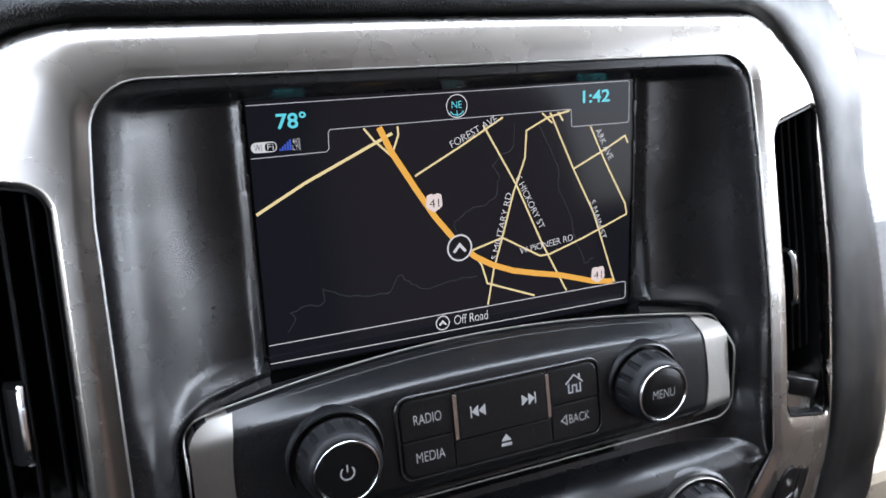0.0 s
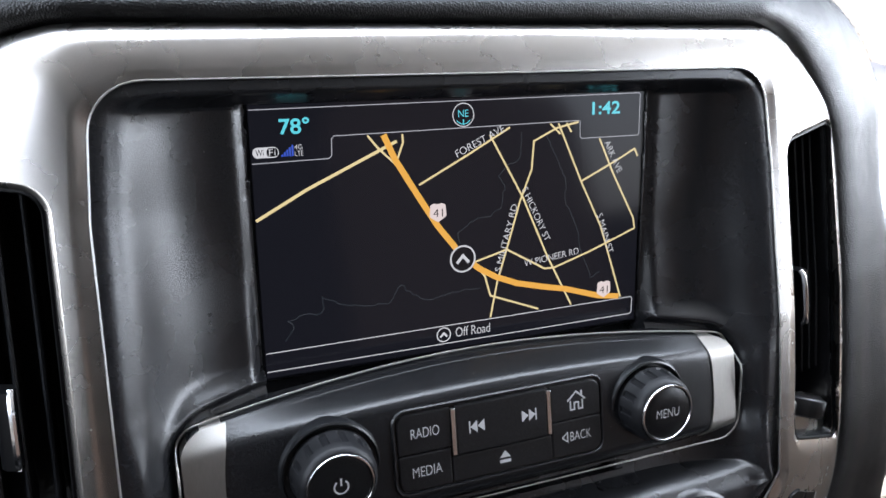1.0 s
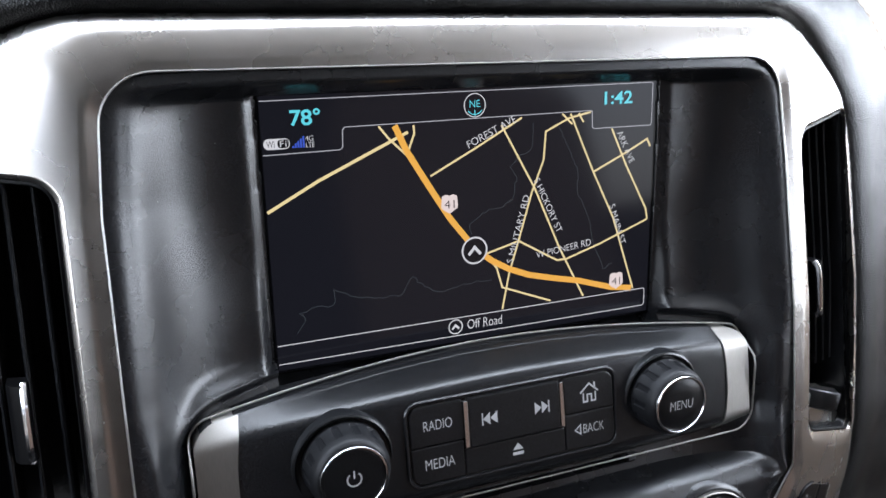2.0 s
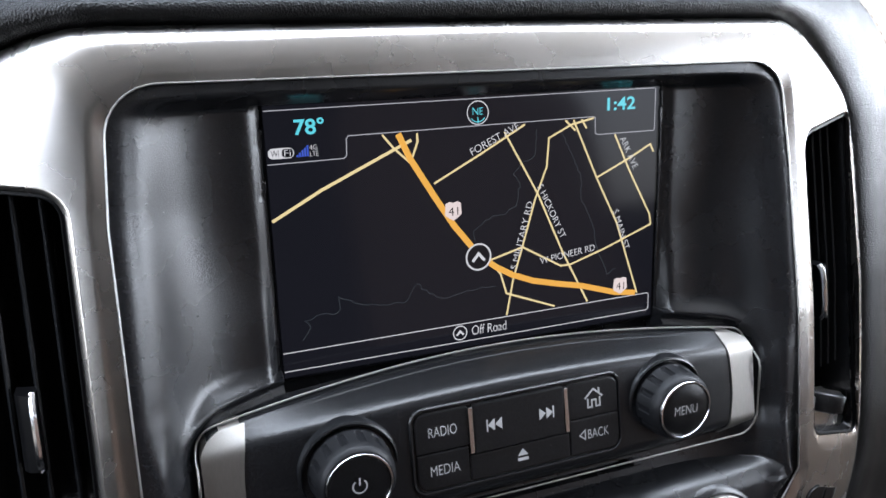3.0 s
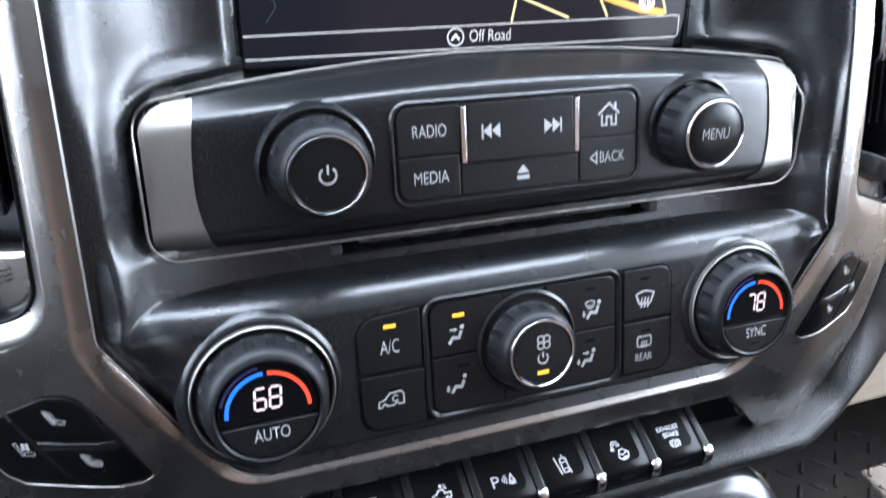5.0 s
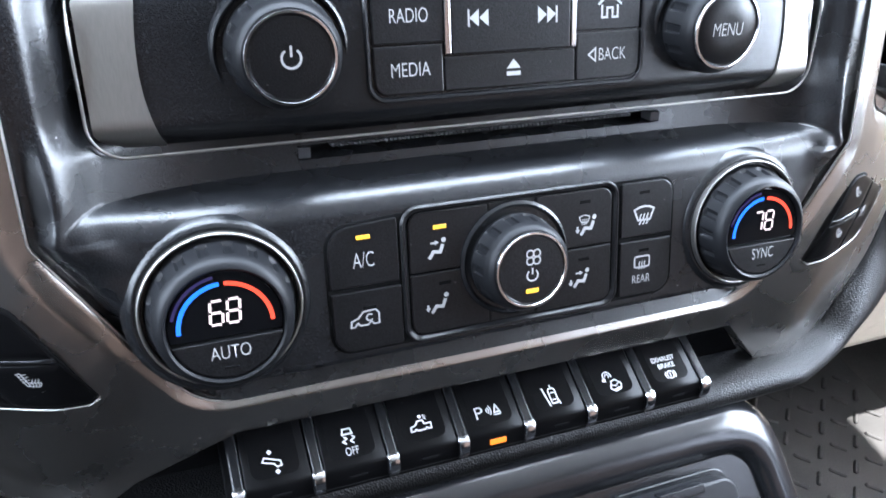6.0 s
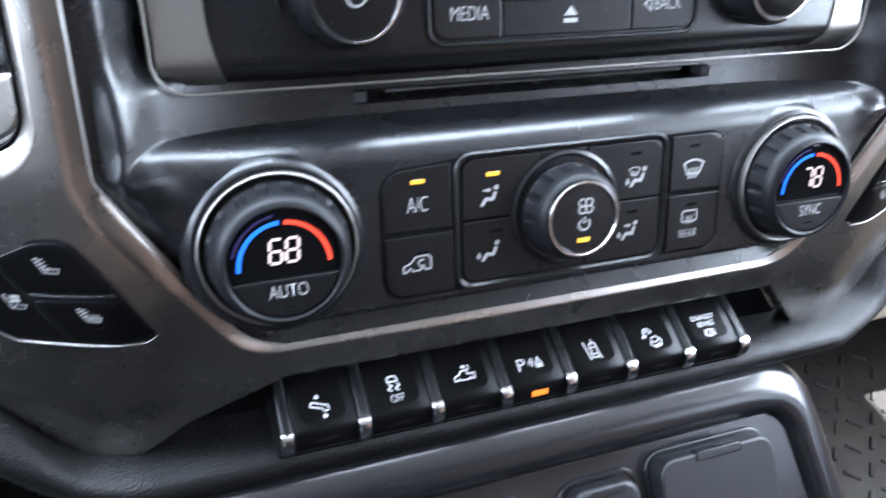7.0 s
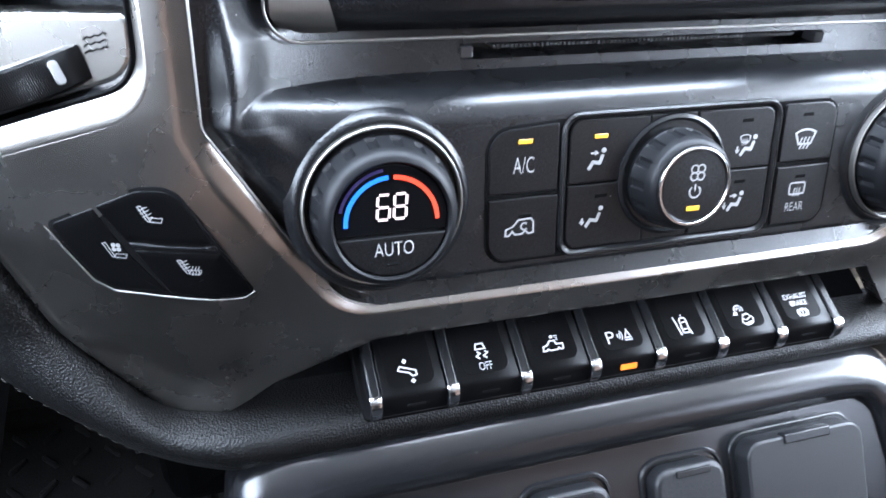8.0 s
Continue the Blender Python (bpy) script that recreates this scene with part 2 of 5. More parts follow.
class Geo:
    def __init__(self):
        self.v, self.f = [], []

    def loft(self, rings, first=False, last=False, around=True):
        n, base = len(rings[0]), len(self.v)
        for r in rings:
            self.v.extend(tuple(p) for p in r)
        for k in range(len(rings) - 1):
            for i in range(n if around else n - 1):
                j = (i + 1) % n
                a, b = base + k * n, base + (k + 1) * n
                self.f.append((a + i, a + j, b + j, b + i))
        if first:
            self.f.append(tuple(base + i for i in reversed(range(n))))
        if last:
            self.f.append(tuple(base + (len(rings) - 1) * n + i for i in range(n)))
        return self

    def plate(self, poly, back, front, bevel=0.4, seg=2):
        if area(poly) < 0:
            poly = poly[::-1]
        rings = [[(x, back, z) for x, z in poly], [(x, front + bevel, z) for x, z in poly]]
        for k in range(1, seg + 1):
            a = math.pi / 2 * k / seg
            rings.append([(x, front + bevel * (1 - math.sin(a)), z) for x, z in inset(poly, bevel * (1 - math.cos(a)))])
        return self.loft(rings, True, True)

    def lathe(self, profile, n=64, cx=0.0, cz=0.0, first=True, last=True, flute=None):
        """profile: (radius, y) from the back to the front; flute: (count, depth) cut into the rings whose third value is 1."""
        rings = []
        for p in profile:
            ring = []
            for i in range(n):
                a = 2 * math.pi * i / n
                r = p[0]
                if flute and len(p) > 2:
                    w = math.cos(a * flute[0])
                    r -= flute[1] * p[2] * min(1.0, max(0.0, (w - 0.35) * 4.0))
                ring.append((cx + r * math.cos(a), p[1], cz + r * math.sin(a)))
            rings.append(ring)
        return self.loft(rings, first, last)

    def ribbon(self, line, width, y, closed=False):
        """A flat printed line."""
        pts = [Vector(p) for p in line]
        n = len(pts)
        base = len(self.v)
        for i in range(n):
            a = pts[i - 1] if (i or closed) else pts[i]
            b = pts[(i + 1) % n] if (i < n - 1 or closed) else pts[i]
            d0 = (pts[i] - a).normalized() if (pts[i] - a).length > 1e-6 else (b - pts[i]).normalized()
            d1 = (b - pts[i]).normalized() if (b - pts[i]).length > 1e-6 else d0
            m = Vector((-d0.y - d1.y, d0.x + d1.x))
            m = m.normalized() / max(0.45, m.length / 2) * (width / 2) if m.length > 1e-4 else Vector((-d0.y, d0.x)) * width / 2
            self.v += [(pts[i].x + m.x, y, pts[i].y + m.y), (pts[i].x - m.x, y, pts[i].y - m.y)]
        for i in range(n if closed else n - 1):
            j = (i + 1) % n
            self.f.append((base + 2 * i, base + 2 * i + 1, base + 2 * j + 1, base + 2 * j))
        return self

    def flat(self, poly, y):
        base = len(self.v)
        if area(poly) < 0:
            poly = poly[::-1]
        self.v += [(x, y, z) for x, z in poly]
        self.f.append(tuple(range(base, base + len(poly))))
        return self

    def grid(self, rows):
        base, n = len(self.v), len(rows[0])
        for r in rows:
            self.v.extend(tuple(p) for p in r)
        for k in range(len(rows) - 1):
            for i in range(n - 1):
                a = base + k * n + i
                self.f.append((a, a + 1, a + n + 1, a + n))
        return self

    def bead(self, line, r, n=8, closed=False, ends=True):
        """A round bar along a line of points in space."""
        pts = [Vector(p) for p in line]
        m = len(pts)
        rings = []
        for i in range(m):
            a = pts[i - 1] if (i or closed) else pts[i]
            b = pts[(i + 1) % m] if (i < m - 1 or closed) else pts[i]
            t = (b - a).normalized()
            u = t.cross(Vector((0, 1, 0)))
            u = u.normalized() if u.length > 1e-4 else Vector((1, 0, 0))
            w = t.cross(u)
            rings.append([pts[i] + (u * math.cos(2 * math.pi * k / n) + w * math.sin(2 * math.pi * k / n)) * r for k in range(n)])
        if closed:
            rings.append(rings[0])
        return self.loft(rings, ends and not closed, ends and not closed)

    def move(self, m):
        self.v = [tuple(m @ Vector(p)) for p in self.v]
        return self


def disc(r, cx, cz, n=24):
    return [(cx + r * math.cos(2 * math.pi * i / n), cz + r * math.sin(2 * math.pi * i / n)) for i in range(n)]


def arc(cx, cz, r, a0, a1, n=14):
    return [(cx + r * math.cos(radians(a0 + (a1 - a0) * i / n)), cz + r * math.sin(radians(a0 + (a1 - a0) * i / n))) for i in range(n + 1)]


def mesh_of(name, geo, mat, sharp=38.0):
    me = bpy.data.meshes.new(name)
    me.from_pydata([(x * 0.001, y * 0.001, z * 0.001) for x, y, z in geo.v], [], geo.f)
    bm = bmesh.new()
    bm.from_mesh(me)
    bmesh.ops.remove_doubles(bm, verts=bm.verts, dist=1e-6)
    bmesh.ops.recalc_face_normals(bm, faces=bm.faces)
    bm.to_mesh(me)
    bm.free()
    me.materials.append(mat)
    me.polygons.foreach_set("use_smooth", [len(p.vertices) < 5 for p in me.polygons])
    me.set_sharp_from_angle(angle=radians(sharp))
    edges = {tuple(sorted(e.vertices)): e for e in me.edges}
    for p in me.polygons:
        if len(p.vertices) > 4:
            for key in p.edge_keys:
                edges[tuple(sorted(key))].use_edge_sharp = True
    return me


def part(name, geo, mat, parent, label="", sharp=38.0):
    ob = new(name, mesh_of(name, geo, mat, sharp))
    ob.parent = parent
    return tagged(ob, label) if label else ob


def thing(name, label, category, x=0.0, y=0.0, z=0.0, rx=0.0, rz=0.0, group="", world=None):
    ob = new(name)
    ob.empty_display_size = 0.02
    ob.matrix_basis = world if world else BASE @ pose(x * 0.001, y * 0.001, z * 0.001, rx, 0, rz)
    return tagged(ob, label, category, group)


def piece(name, geo, mat, label, category="", sharp=38.0, kind="structure", at=None):
    ob = new(name, mesh_of(name, geo, mat, sharp))
    ob.matrix_basis = BASE if at is None else at
    return tagged(ob, label, category, kind=kind)


def text(body, w, h, x, z, y, mat, parent, turn=0.0, name="legend", label="", bold=-0.008):
    """Lettering fitted into w by h millimetres, its middle at x, z."""
    cu = bpy.data.curves.new("t", "FONT")
    cu.body = body
    cu.offset = bold
    ob = new("t", cu)
    me = bpy.data.meshes.new_from_object(ob.evaluated_get(bpy.context.evaluated_depsgraph_get()))
    co = np.array([v.co[:] for v in me.vertices])
    lo, hi = co.min(0), co.max(0)
    size = hi - lo
    c, s = math.cos(radians(turn)), math.sin(radians(turn))
    for v in me.vertices:
        a = (v.co.x - (lo[0] + hi[0]) / 2) / size[0] * w
        b = (v.co.y - (lo[1] + hi[1]) / 2) / size[1] * h
        v.co = ((x + a * c - b * s) * 0.001, y * 0.001, (z + a * s + b * c) * 0.001)
    bpy.data.objects.remove(ob)
    bpy.data.curves.remove(cu)
    me.name = name
    me.materials.clear()
    me.materials.append(mat)
    done = new(name, me)
    done.parent = parent
    return tagged(done, label) if label else done


def smooth(a, b, v):
    t = min(1.0, max(0.0, (v - a) / (b - a)))
    return t * t * (3 - 2 * t)


def mixed(a, b, t):
    return a + (b - a) * t


# ---- the stack's depth: side profile and the fall towards the doors ----
def lip_depth(z):
    return float(np.interp(z, (-260, -230, -190, -160, -124, -85, -48, 25, 65, 95), (-25, -31.5, -39.6, -42.5, -43, -40, -36, -23.5, -18, -13)))


def side_fall(x):
    d = max(0.0, abs(x) - 143)
    return 0.42 * d * d / (d + 6)


def face_depth(x, z):
    return lip_depth(z) + side_fall(x)


PANEL = rp([(-139.5, 65, 18), (139.5, 65, 18), (143, 20, 60), (143.5, -124, 5), (106, -187, 20), (-106, -187, 20), (-143.5, -124, 5), (-143, 20, 60)], 8)
TOP, BOTTOM = 65.0, -187.0


def half_width(z):
    best = 0.0
    for i in range(len(PANEL)):
        (x0, z0), (x1, z1) = PANEL[i - 1], PANEL[i]
        if x0 < 0 and x1 < 0:
            continue
        if min(z0, z1) - 1e-6 <= z <= max(z0, z1) + 1e-6:
            t = 0.5 if abs(z1 - z0) < 1e-6 else (z - z0) / (z1 - z0)
            best = max(best, x0 + (x1 - x0) * t) if abs(z1 - z0) > 1e-6 else max(best, x0, x1)
    return best


# ---- centre panel: one moulded black sheet ----
def pod_top(x):
    return -50.0 - 8.0 * (x / 122.0) ** 2


def pod_reach(x, z):
    """Distance outside the radio's outline, upwards and to the sides."""
    r = 9.0
    qx, qz = abs(x) - (123.0 - r), z - (pod_top(min(abs(x), 122.0)) - r)
    return math.hypot(max(qx, 0.0), max(qz, 0.0)) + min(max(qx, qz), 0.0) - r


def panel_depth(x, z, w):
    ax = abs(x)
    side = (w - ax) * (0.86 if z < -124 else 1.0)
    d = lip_depth(z)
    rim = d + mixed(mixed(1.4, 2.6, smooth(-60.0, -110.0, z)), 0.8 + 0.62 * min(13.0, z - BOTTOM), smooth(-150, -168, z))   # sunk border inside the bright edge
    ridge = d + 0.6
    reach = pod_reach(x, z)
    wing = smooth(-112.0, -96.0, z) * smooth(0.5, 4.0, side)
    # scooped wings beside the screen, narrower beside the radio
    low = smooth(-44.0, -66.0, z)
    by_screen = mixed(-3.0 - 4.0 * smooth(0.0, -44.0, z), -27.0, smooth(-46.0, -68.0, z))
    outside = mixed(-3.0, -27.0, 0.30 * smooth(30.0, -64.0, z) + 0.70 * smooth(-42.0, -76.0, z))
    inner = mixed(by_screen, outside, smooth(92.0, 122.0, ax))
    q = side - mixed(10.0, 8.5, low)
    s = min(1.0, 0.5 * (q + math.sqrt(q * q + mixed(36.0, 4.0, low))) / mixed(45.0, 18.5, low))
    y = inner + (ridge - inner) * (1 - s) ** mixed(3.4, 2.3, low)
    # rounded brow round the radio with a groove inside it
    crest = float(np.interp(ax, (70, 88, 105, 118, 132), (-5.0, -11.0, -21.0, -27.0, -31.5)))
    foot = math.exp(-(max(0.0, reach - 5.0) / 5.0) ** 2)
    y = mixed(y, mixed(y, crest, 0.4), foot * wing * smooth(78, 90, ax))
    if reach < 7.0:
        y += 5.0 * smooth(6.6, 2.2, reach) * wing
    y = mixed(y, ridge, smooth(54.0, 61.5, z))                 # header over the screen
    if ax < 88.3 and -60 < z < 55.6:
        y = 4.0
    elif ax < 90.5 and -48 < z < 55.6:
        y = -0.8
    if 88.3 <= ax < 97.0 and -48 < z < 55.6:
        y = mixed(y, -0.8, smooth(96.5, 89.0, ax) ** 2.5)
    # flat under the radio, where the disc slot is
    y = mixed(y, mixed(ridge, -21.6 + 0.22 * (z + 104.0), 1 - (1 - min(1.0, max(0.0, (side - 8.0) / 72.0))) ** 3.2), smooth(-92.0, -103.5, z))
    # climate shelf
    v = -124.0 - z
    qx, qz = ax - (126.5 - 0.297 * (v + math.sqrt(v * v + 140.0))), z + 130.5
    out = math.hypot(max(qx, 0.0), max(qz, 0.0)) + min(max(qx, qz), 0.0) - 13.0
    wide = mixed(4.6, 10.0, smooth(-114.0, -126.0, z))
    up = (1 - (1 - min(1.0, max(0.0, (0.6 - out) / wide))) ** 2.4) * mixed(smooth(5.0, 15.0, side), 1.0, smooth(-114.0, -126.0, z))
    face = -43.4 + (z + 122.0) * 0.136
    y = mixed(y, mixed(rim, mixed(mixed(ridge, face, smooth(3.0, 14.0, side)), face, smooth(-114.0, -130.0, z)), smooth(9.0, 14.0, z - BOTTOM)), up)
    # proud border beside the climate shelf, sloping inwards
    y -= 3.4 * smooth(-136.0, -120.0, z) * smooth(-90.0, -116.0, z) * smooth(20.0, 11.0, side)
    if ax < 66.5 and -113.8 < z < -109.4:
        y = -12.0
    near, far = mixed(1.0, 1.6, smooth(-70.0, -105.0, z)), mixed(mixed(8.0, 11.0, smooth(-70.0, -105.0, z)), 5.0, smooth(-114.0, -130.0, z))
    return mixed(rim, y, min(smooth(near, far, side), smooth(2.6, 7.0, TOP - z), smooth(2.0, 5.5, z - BOTTOM)))


def centre_panel():
    g = Geo()
    zs = sorted(set([round(v, 2) for v in np.arange(BOTTOM, TOP + 0.01, 0.9)] + [round(BOTTOM + 0.02 * k * k, 2) for k in range(1, 12)] + [round(TOP - 0.02 * k * k, 2) for k in range(0, 12)] + [-109.35, -109.45, -113.75, -113.85, 55.55, 55.65] + [round(v, 2) for v in np.arange(-124.0, -115.0, 0.45)]))
    us = np.linspace(-1, 1, 301)
    rows = []
    for z in zs:
        w = half_width(z)
        rows.append([(u * w, panel_depth(u * w, z, w), z) for u in us])
    g.grid(rows)
    return piece("centre_panel", g, BLACK, "black grained plastic centre panel of the dashboard, with a recessed display bay", "dashboard panel", 60)


centre_panel()


# ---- silver surround ----
def radial(poly, centre, n):
    """The outline's points along n even directions from the centre."""
    cx, cz = centre
    out = []
    seg = [(poly[i - 1], poly[i]) for i in range(len(poly))]
    for k in range(n):
        a = 2 * math.pi * k / n
        dx, dz = math.cos(a), math.sin(a)
        far = None
        for (x0, z0), (x1, z1) in seg:
            ex, ez = x1 - x0, z1 - z0
            den = dx * ez - dz * ex
            if abs(den) < 1e-9:
                continue
            t = ((x0 - cx) * ez - (z0 - cz) * ex) / den
            s = ((x0 - cx) * dz - (z0 - cz) * dx) / den
            if t > 0 and -1e-6 <= s <= 1 + 1e-6:
                far = t if far is None else max(far, t)
        out.append((cx + dx * far, cz + dz * far))
    return out


CENTRE = (0.0, -75.0)
COUNT = 720
INNER = radial(PANEL, CENTRE, COUNT)
OUTER = radial(rp([(-212, 84, 75), (212, 84, 75), (218, -150, 40), (204, -204, 30), (180, -229, 14), (125, -229, 7), (130, -202, 10), (-96, -201, 10), (-133, -216, 12), (-144, -226, 8), (-166, -226, 16), (-193, -194, 34), (-216, -140, 40)], 10), CENTRE, COUNT)
PAD_IN = radial(rp([(-212, 84, 75), (212, 84, 75), (218, -150, 40), (204, -204, 30), (180, -227, 20), (-166, -225, 20), (-193, -194, 34), (-216, -140, 40)], 10), CENTRE, COUNT)
PAD_OUT = radial(rp([(-290, 100, 110), (302, 112, 110), (294, 0, 60), (318, -130, 80), (326, -236, 90), (180, -246, 40), (-164, -253, 44), (-232, -214, 60), (-292, -100, 60)], 10), CENTRE, COUNT)


def surround():
    g = Geo()
    rings = []

    def facet(f, sink):
        """The chamfer beside the black panel; f: share of its width, past 1 on the plane outside the crease."""
        out = []
        for (x0, z0), (x1, z1) in zip(INNER, OUTER):
            dx, dz = x1 - x0, z1 - z0
            length = math.hypot(dx, dz)
            off = float(np.interp(z0, (-187, -178, -135, -112, 60, 66), (3.2, 4.0, 7.0, 6.0, 6.0, 6.0))) * f
            inner = mixed(mixed(0.7, -0.5, smooth(50.0, 63.0, z0)), 1.4, smooth(-150.0, -180.0, z0))
            k = min(off / length, 0.9)
            x, z = x0 + dx * k, z0 + dz * k
            kc = min(off / f / length, 0.9) if f > 0 else 0.0
            xc, zc = x0 + dx * kc, z0 + dz * kc
            crease = face_depth(xc, zc) - 1.0 + 0.6 * smooth(-150, -186, zc)
            plane = face_depth(x, z) - 1.0 + 0.6 * smooth(-150, -186, z)
            flat = mixed(face_depth(x0, z0) + inner, crease, f) if f > 0 else face_depth(x0, z0) + inner
            out.append((x, (plane if f > 1.2 else mixed(flat, plane, 0.3) if f > 0.97 else flat) + sink, z))
        return out

    for f, sink in ((0.0, 4.0), (0.0, 0.5), (0.08, 0.0), (0.35, 0.0), (0.6, 0.0), (0.85, 0.0), (1.0, 0.1), (1.25, 0.0)):
        rings.append(facet(f, sink))
    # from there on by share of the way to the rim, rolling back at the end
    def share(f, rise, add):
        out = []
        for (x0, z0), (x1, z1) in zip(INNER, OUTER):
            length = math.hypot(x1 - x0, z1 - z0)
            start = min(12.0 / length, 0.9)
            k = start + (1 - start) * f
            x, z = x0 + (x1 - x0) * k, z0 + (z1 - z0) * k
            top = smooth(40, 80, z)
            fall = rise * (1 - 0.6 * smooth(-150, -186, z)) if rise < 0 else rise
            out.append((x, face_depth(x, z) + fall + add * top, z))
        return out

    for f, rise, add in ((0.25, -1.0, 0.4), (0.5, -1.0, 1.5), (0.75, -0.9, 4.0), (0.92, -0.7, 7.5), (0.98, 0.2, 10.0), (1.0, 2.5, 13.0)):
        rings.append(share(f, rise, add))
    rings.append(share(1.0, 9.0, 14.0))
    rings.append(share(0.5, 9.0, 6.0))
    rings.append([(x, face_depth(x, z) + 9.0, z) for x, z in INNER])
    rings.append(rings[0])
    g.loft(rings)
    ob = piece("stack_surround", g, SILVER, "satin silver painted plastic surround of the centre stack", "dashboard trim", 50)
    # openings for the two air vents
    for side in (-1, 1):
        c = Geo()
        hole = [(side * x, z) for x, z in rp([(153.2, 33.5, 11), (206, 40, 5), (212, -140, 5), (154.4, -119.5, 18)], 8)]
        if area(hole) < 0:
            hole = hole[::-1]
        c.loft([[(x, 60, z) for x, z in hole], [(x, -90, z) for x, z in hole]], True, True)
        cutter = new("cutter", mesh_of("cutter", c, VOID))
        cutter.matrix_basis = BASE
        mod = ob.modifiers.new("cut", "BOOLEAN")
        mod.operation, mod.solver, mod.object = "DIFFERENCE", "EXACT", cutter
        me = bpy.data.meshes.new_from_object(ob.evaluated_get(bpy.context.evaluated_depsgraph_get()))
        ob.modifiers.clear()
        ob.data = me
        me.polygons.foreach_set("use_smooth", [True] * len(me.polygons))
        me.set_sharp_from_angle(angle=radians(40))
        bpy.data.objects.remove(cutter)
        # rolled lip that leads into the opening
        inside = [(side * x, z) for x, z in rp([(155.5, 31, 9), (206, 37.5, 5), (212, -133, 5), (157, -113, 13)], 8)]
        if area(inside) < 0:
            inside = inside[::-1]
        lip = []
        for f, sink in ((0.0, 4.0), (0.0, -0.75), (0.12, -0.85), (0.45, -0.4), (0.75, 0.2), (1.0, 1.0), (1.0, 5.0)):
            lip.append([(mixed(p[0], q[0], f), face_depth(mixed(p[0], q[0], f), mixed(p[1], q[1], f)) + sink, mixed(p[1], q[1], f)) for p, q in zip(hole, inside)])
        part("vent_lip", Geo().loft(lip), SILVER, ob, "rolled silver lip round the vent opening", 50)
    # bright bead where the surround meets the black panel
    line = [(x, face_depth(x, z) + mixed(mixed(0.6, -0.5, smooth(50.0, 63.0, z)), 1.3, smooth(-150.0, -180.0, z)), z) for x, z in INNER]
    part("edge_bead", Geo().bead(line, 0.38, 8, closed=True), BRIGHT, ob, "thin bright silver edge")
    return ob


surround()


def padded_rim():
    g = Geo()
    rings = []
    for f, rise in ((0.0, 26), (0.0, 9), (0.03, 2.5), (0.10, -1.5), (0.22, -3.5), (0.36, -3.0), (0.5, -0.5), (0.64, 4.0), (0.78, 11), (0.9, 22), (0.97, 34), (1.0, 60)):
        ring = []
        for (x0, z0), (x1, z1) in zip(PAD_IN, PAD_OUT):
            x, z = x0 + (x1 - x0) * f, z0 + (z1 - z0) * f
            wide = math.hypot(x1 - x0, z1 - z0)
            k = min(1.0, wide / 45.0) if rise > 0 else 1.0
            low = smooth(-190, -225, z)
            y = face_depth(max(-250, min(250, x)), max(z, -230)) + 6.0 * smooth(30, 80, z) + rise * (k if f > 0.5 else 1.0) - 13.0 * low
            ring.append((x, y, z))
        rings.append(ring)
    g.loft(rings)
    return piece("padded_rim", g, LEATHER, "black grained leather padding round the centre stack with a stitched seam", "dashboard padding", 60)


padded_rim()


def seam():
    g = Geo()
    pts = []
    for (x0, z0), (x1, z1) in zip(PAD_IN, PAD_OUT):
        f = 0.80
        x, z = x0 + (x1 - x0) * f, z0 + (z1 - z0) * f
        wide = math.hypot(x1 - x0, z1 - z0)
        low = smooth(-190, -225, z)
        y = face_depth(max(-250, min(250, x)), max(z, -230)) + 6.0 * smooth(30, 80, z) + 12.2 * min(1.0, wide / 45.0) - 13.0 * low
        pts.append(Vector((x, y - 0.5, z)))
    acc = 0.0
    for i in range(len(pts)):
        a, b = pts[i - 1], pts[i]
        acc += (b - a).length
        if acc > 3.6:
            acc = 0.0
            d = (b - a).normalized()
            g.bead([a - d * 1.3, a - d * 0.7 + Vector((0, -0.2, 0)), a + d * 0.7 + Vector((0, -0.2, 0)), a + d * 1.3], 0.15, 5)
    piece("seam_stitches", g, THREAD, "pale grey thread stitches along the leather seam", "stitching", kind="stuff")


seam()


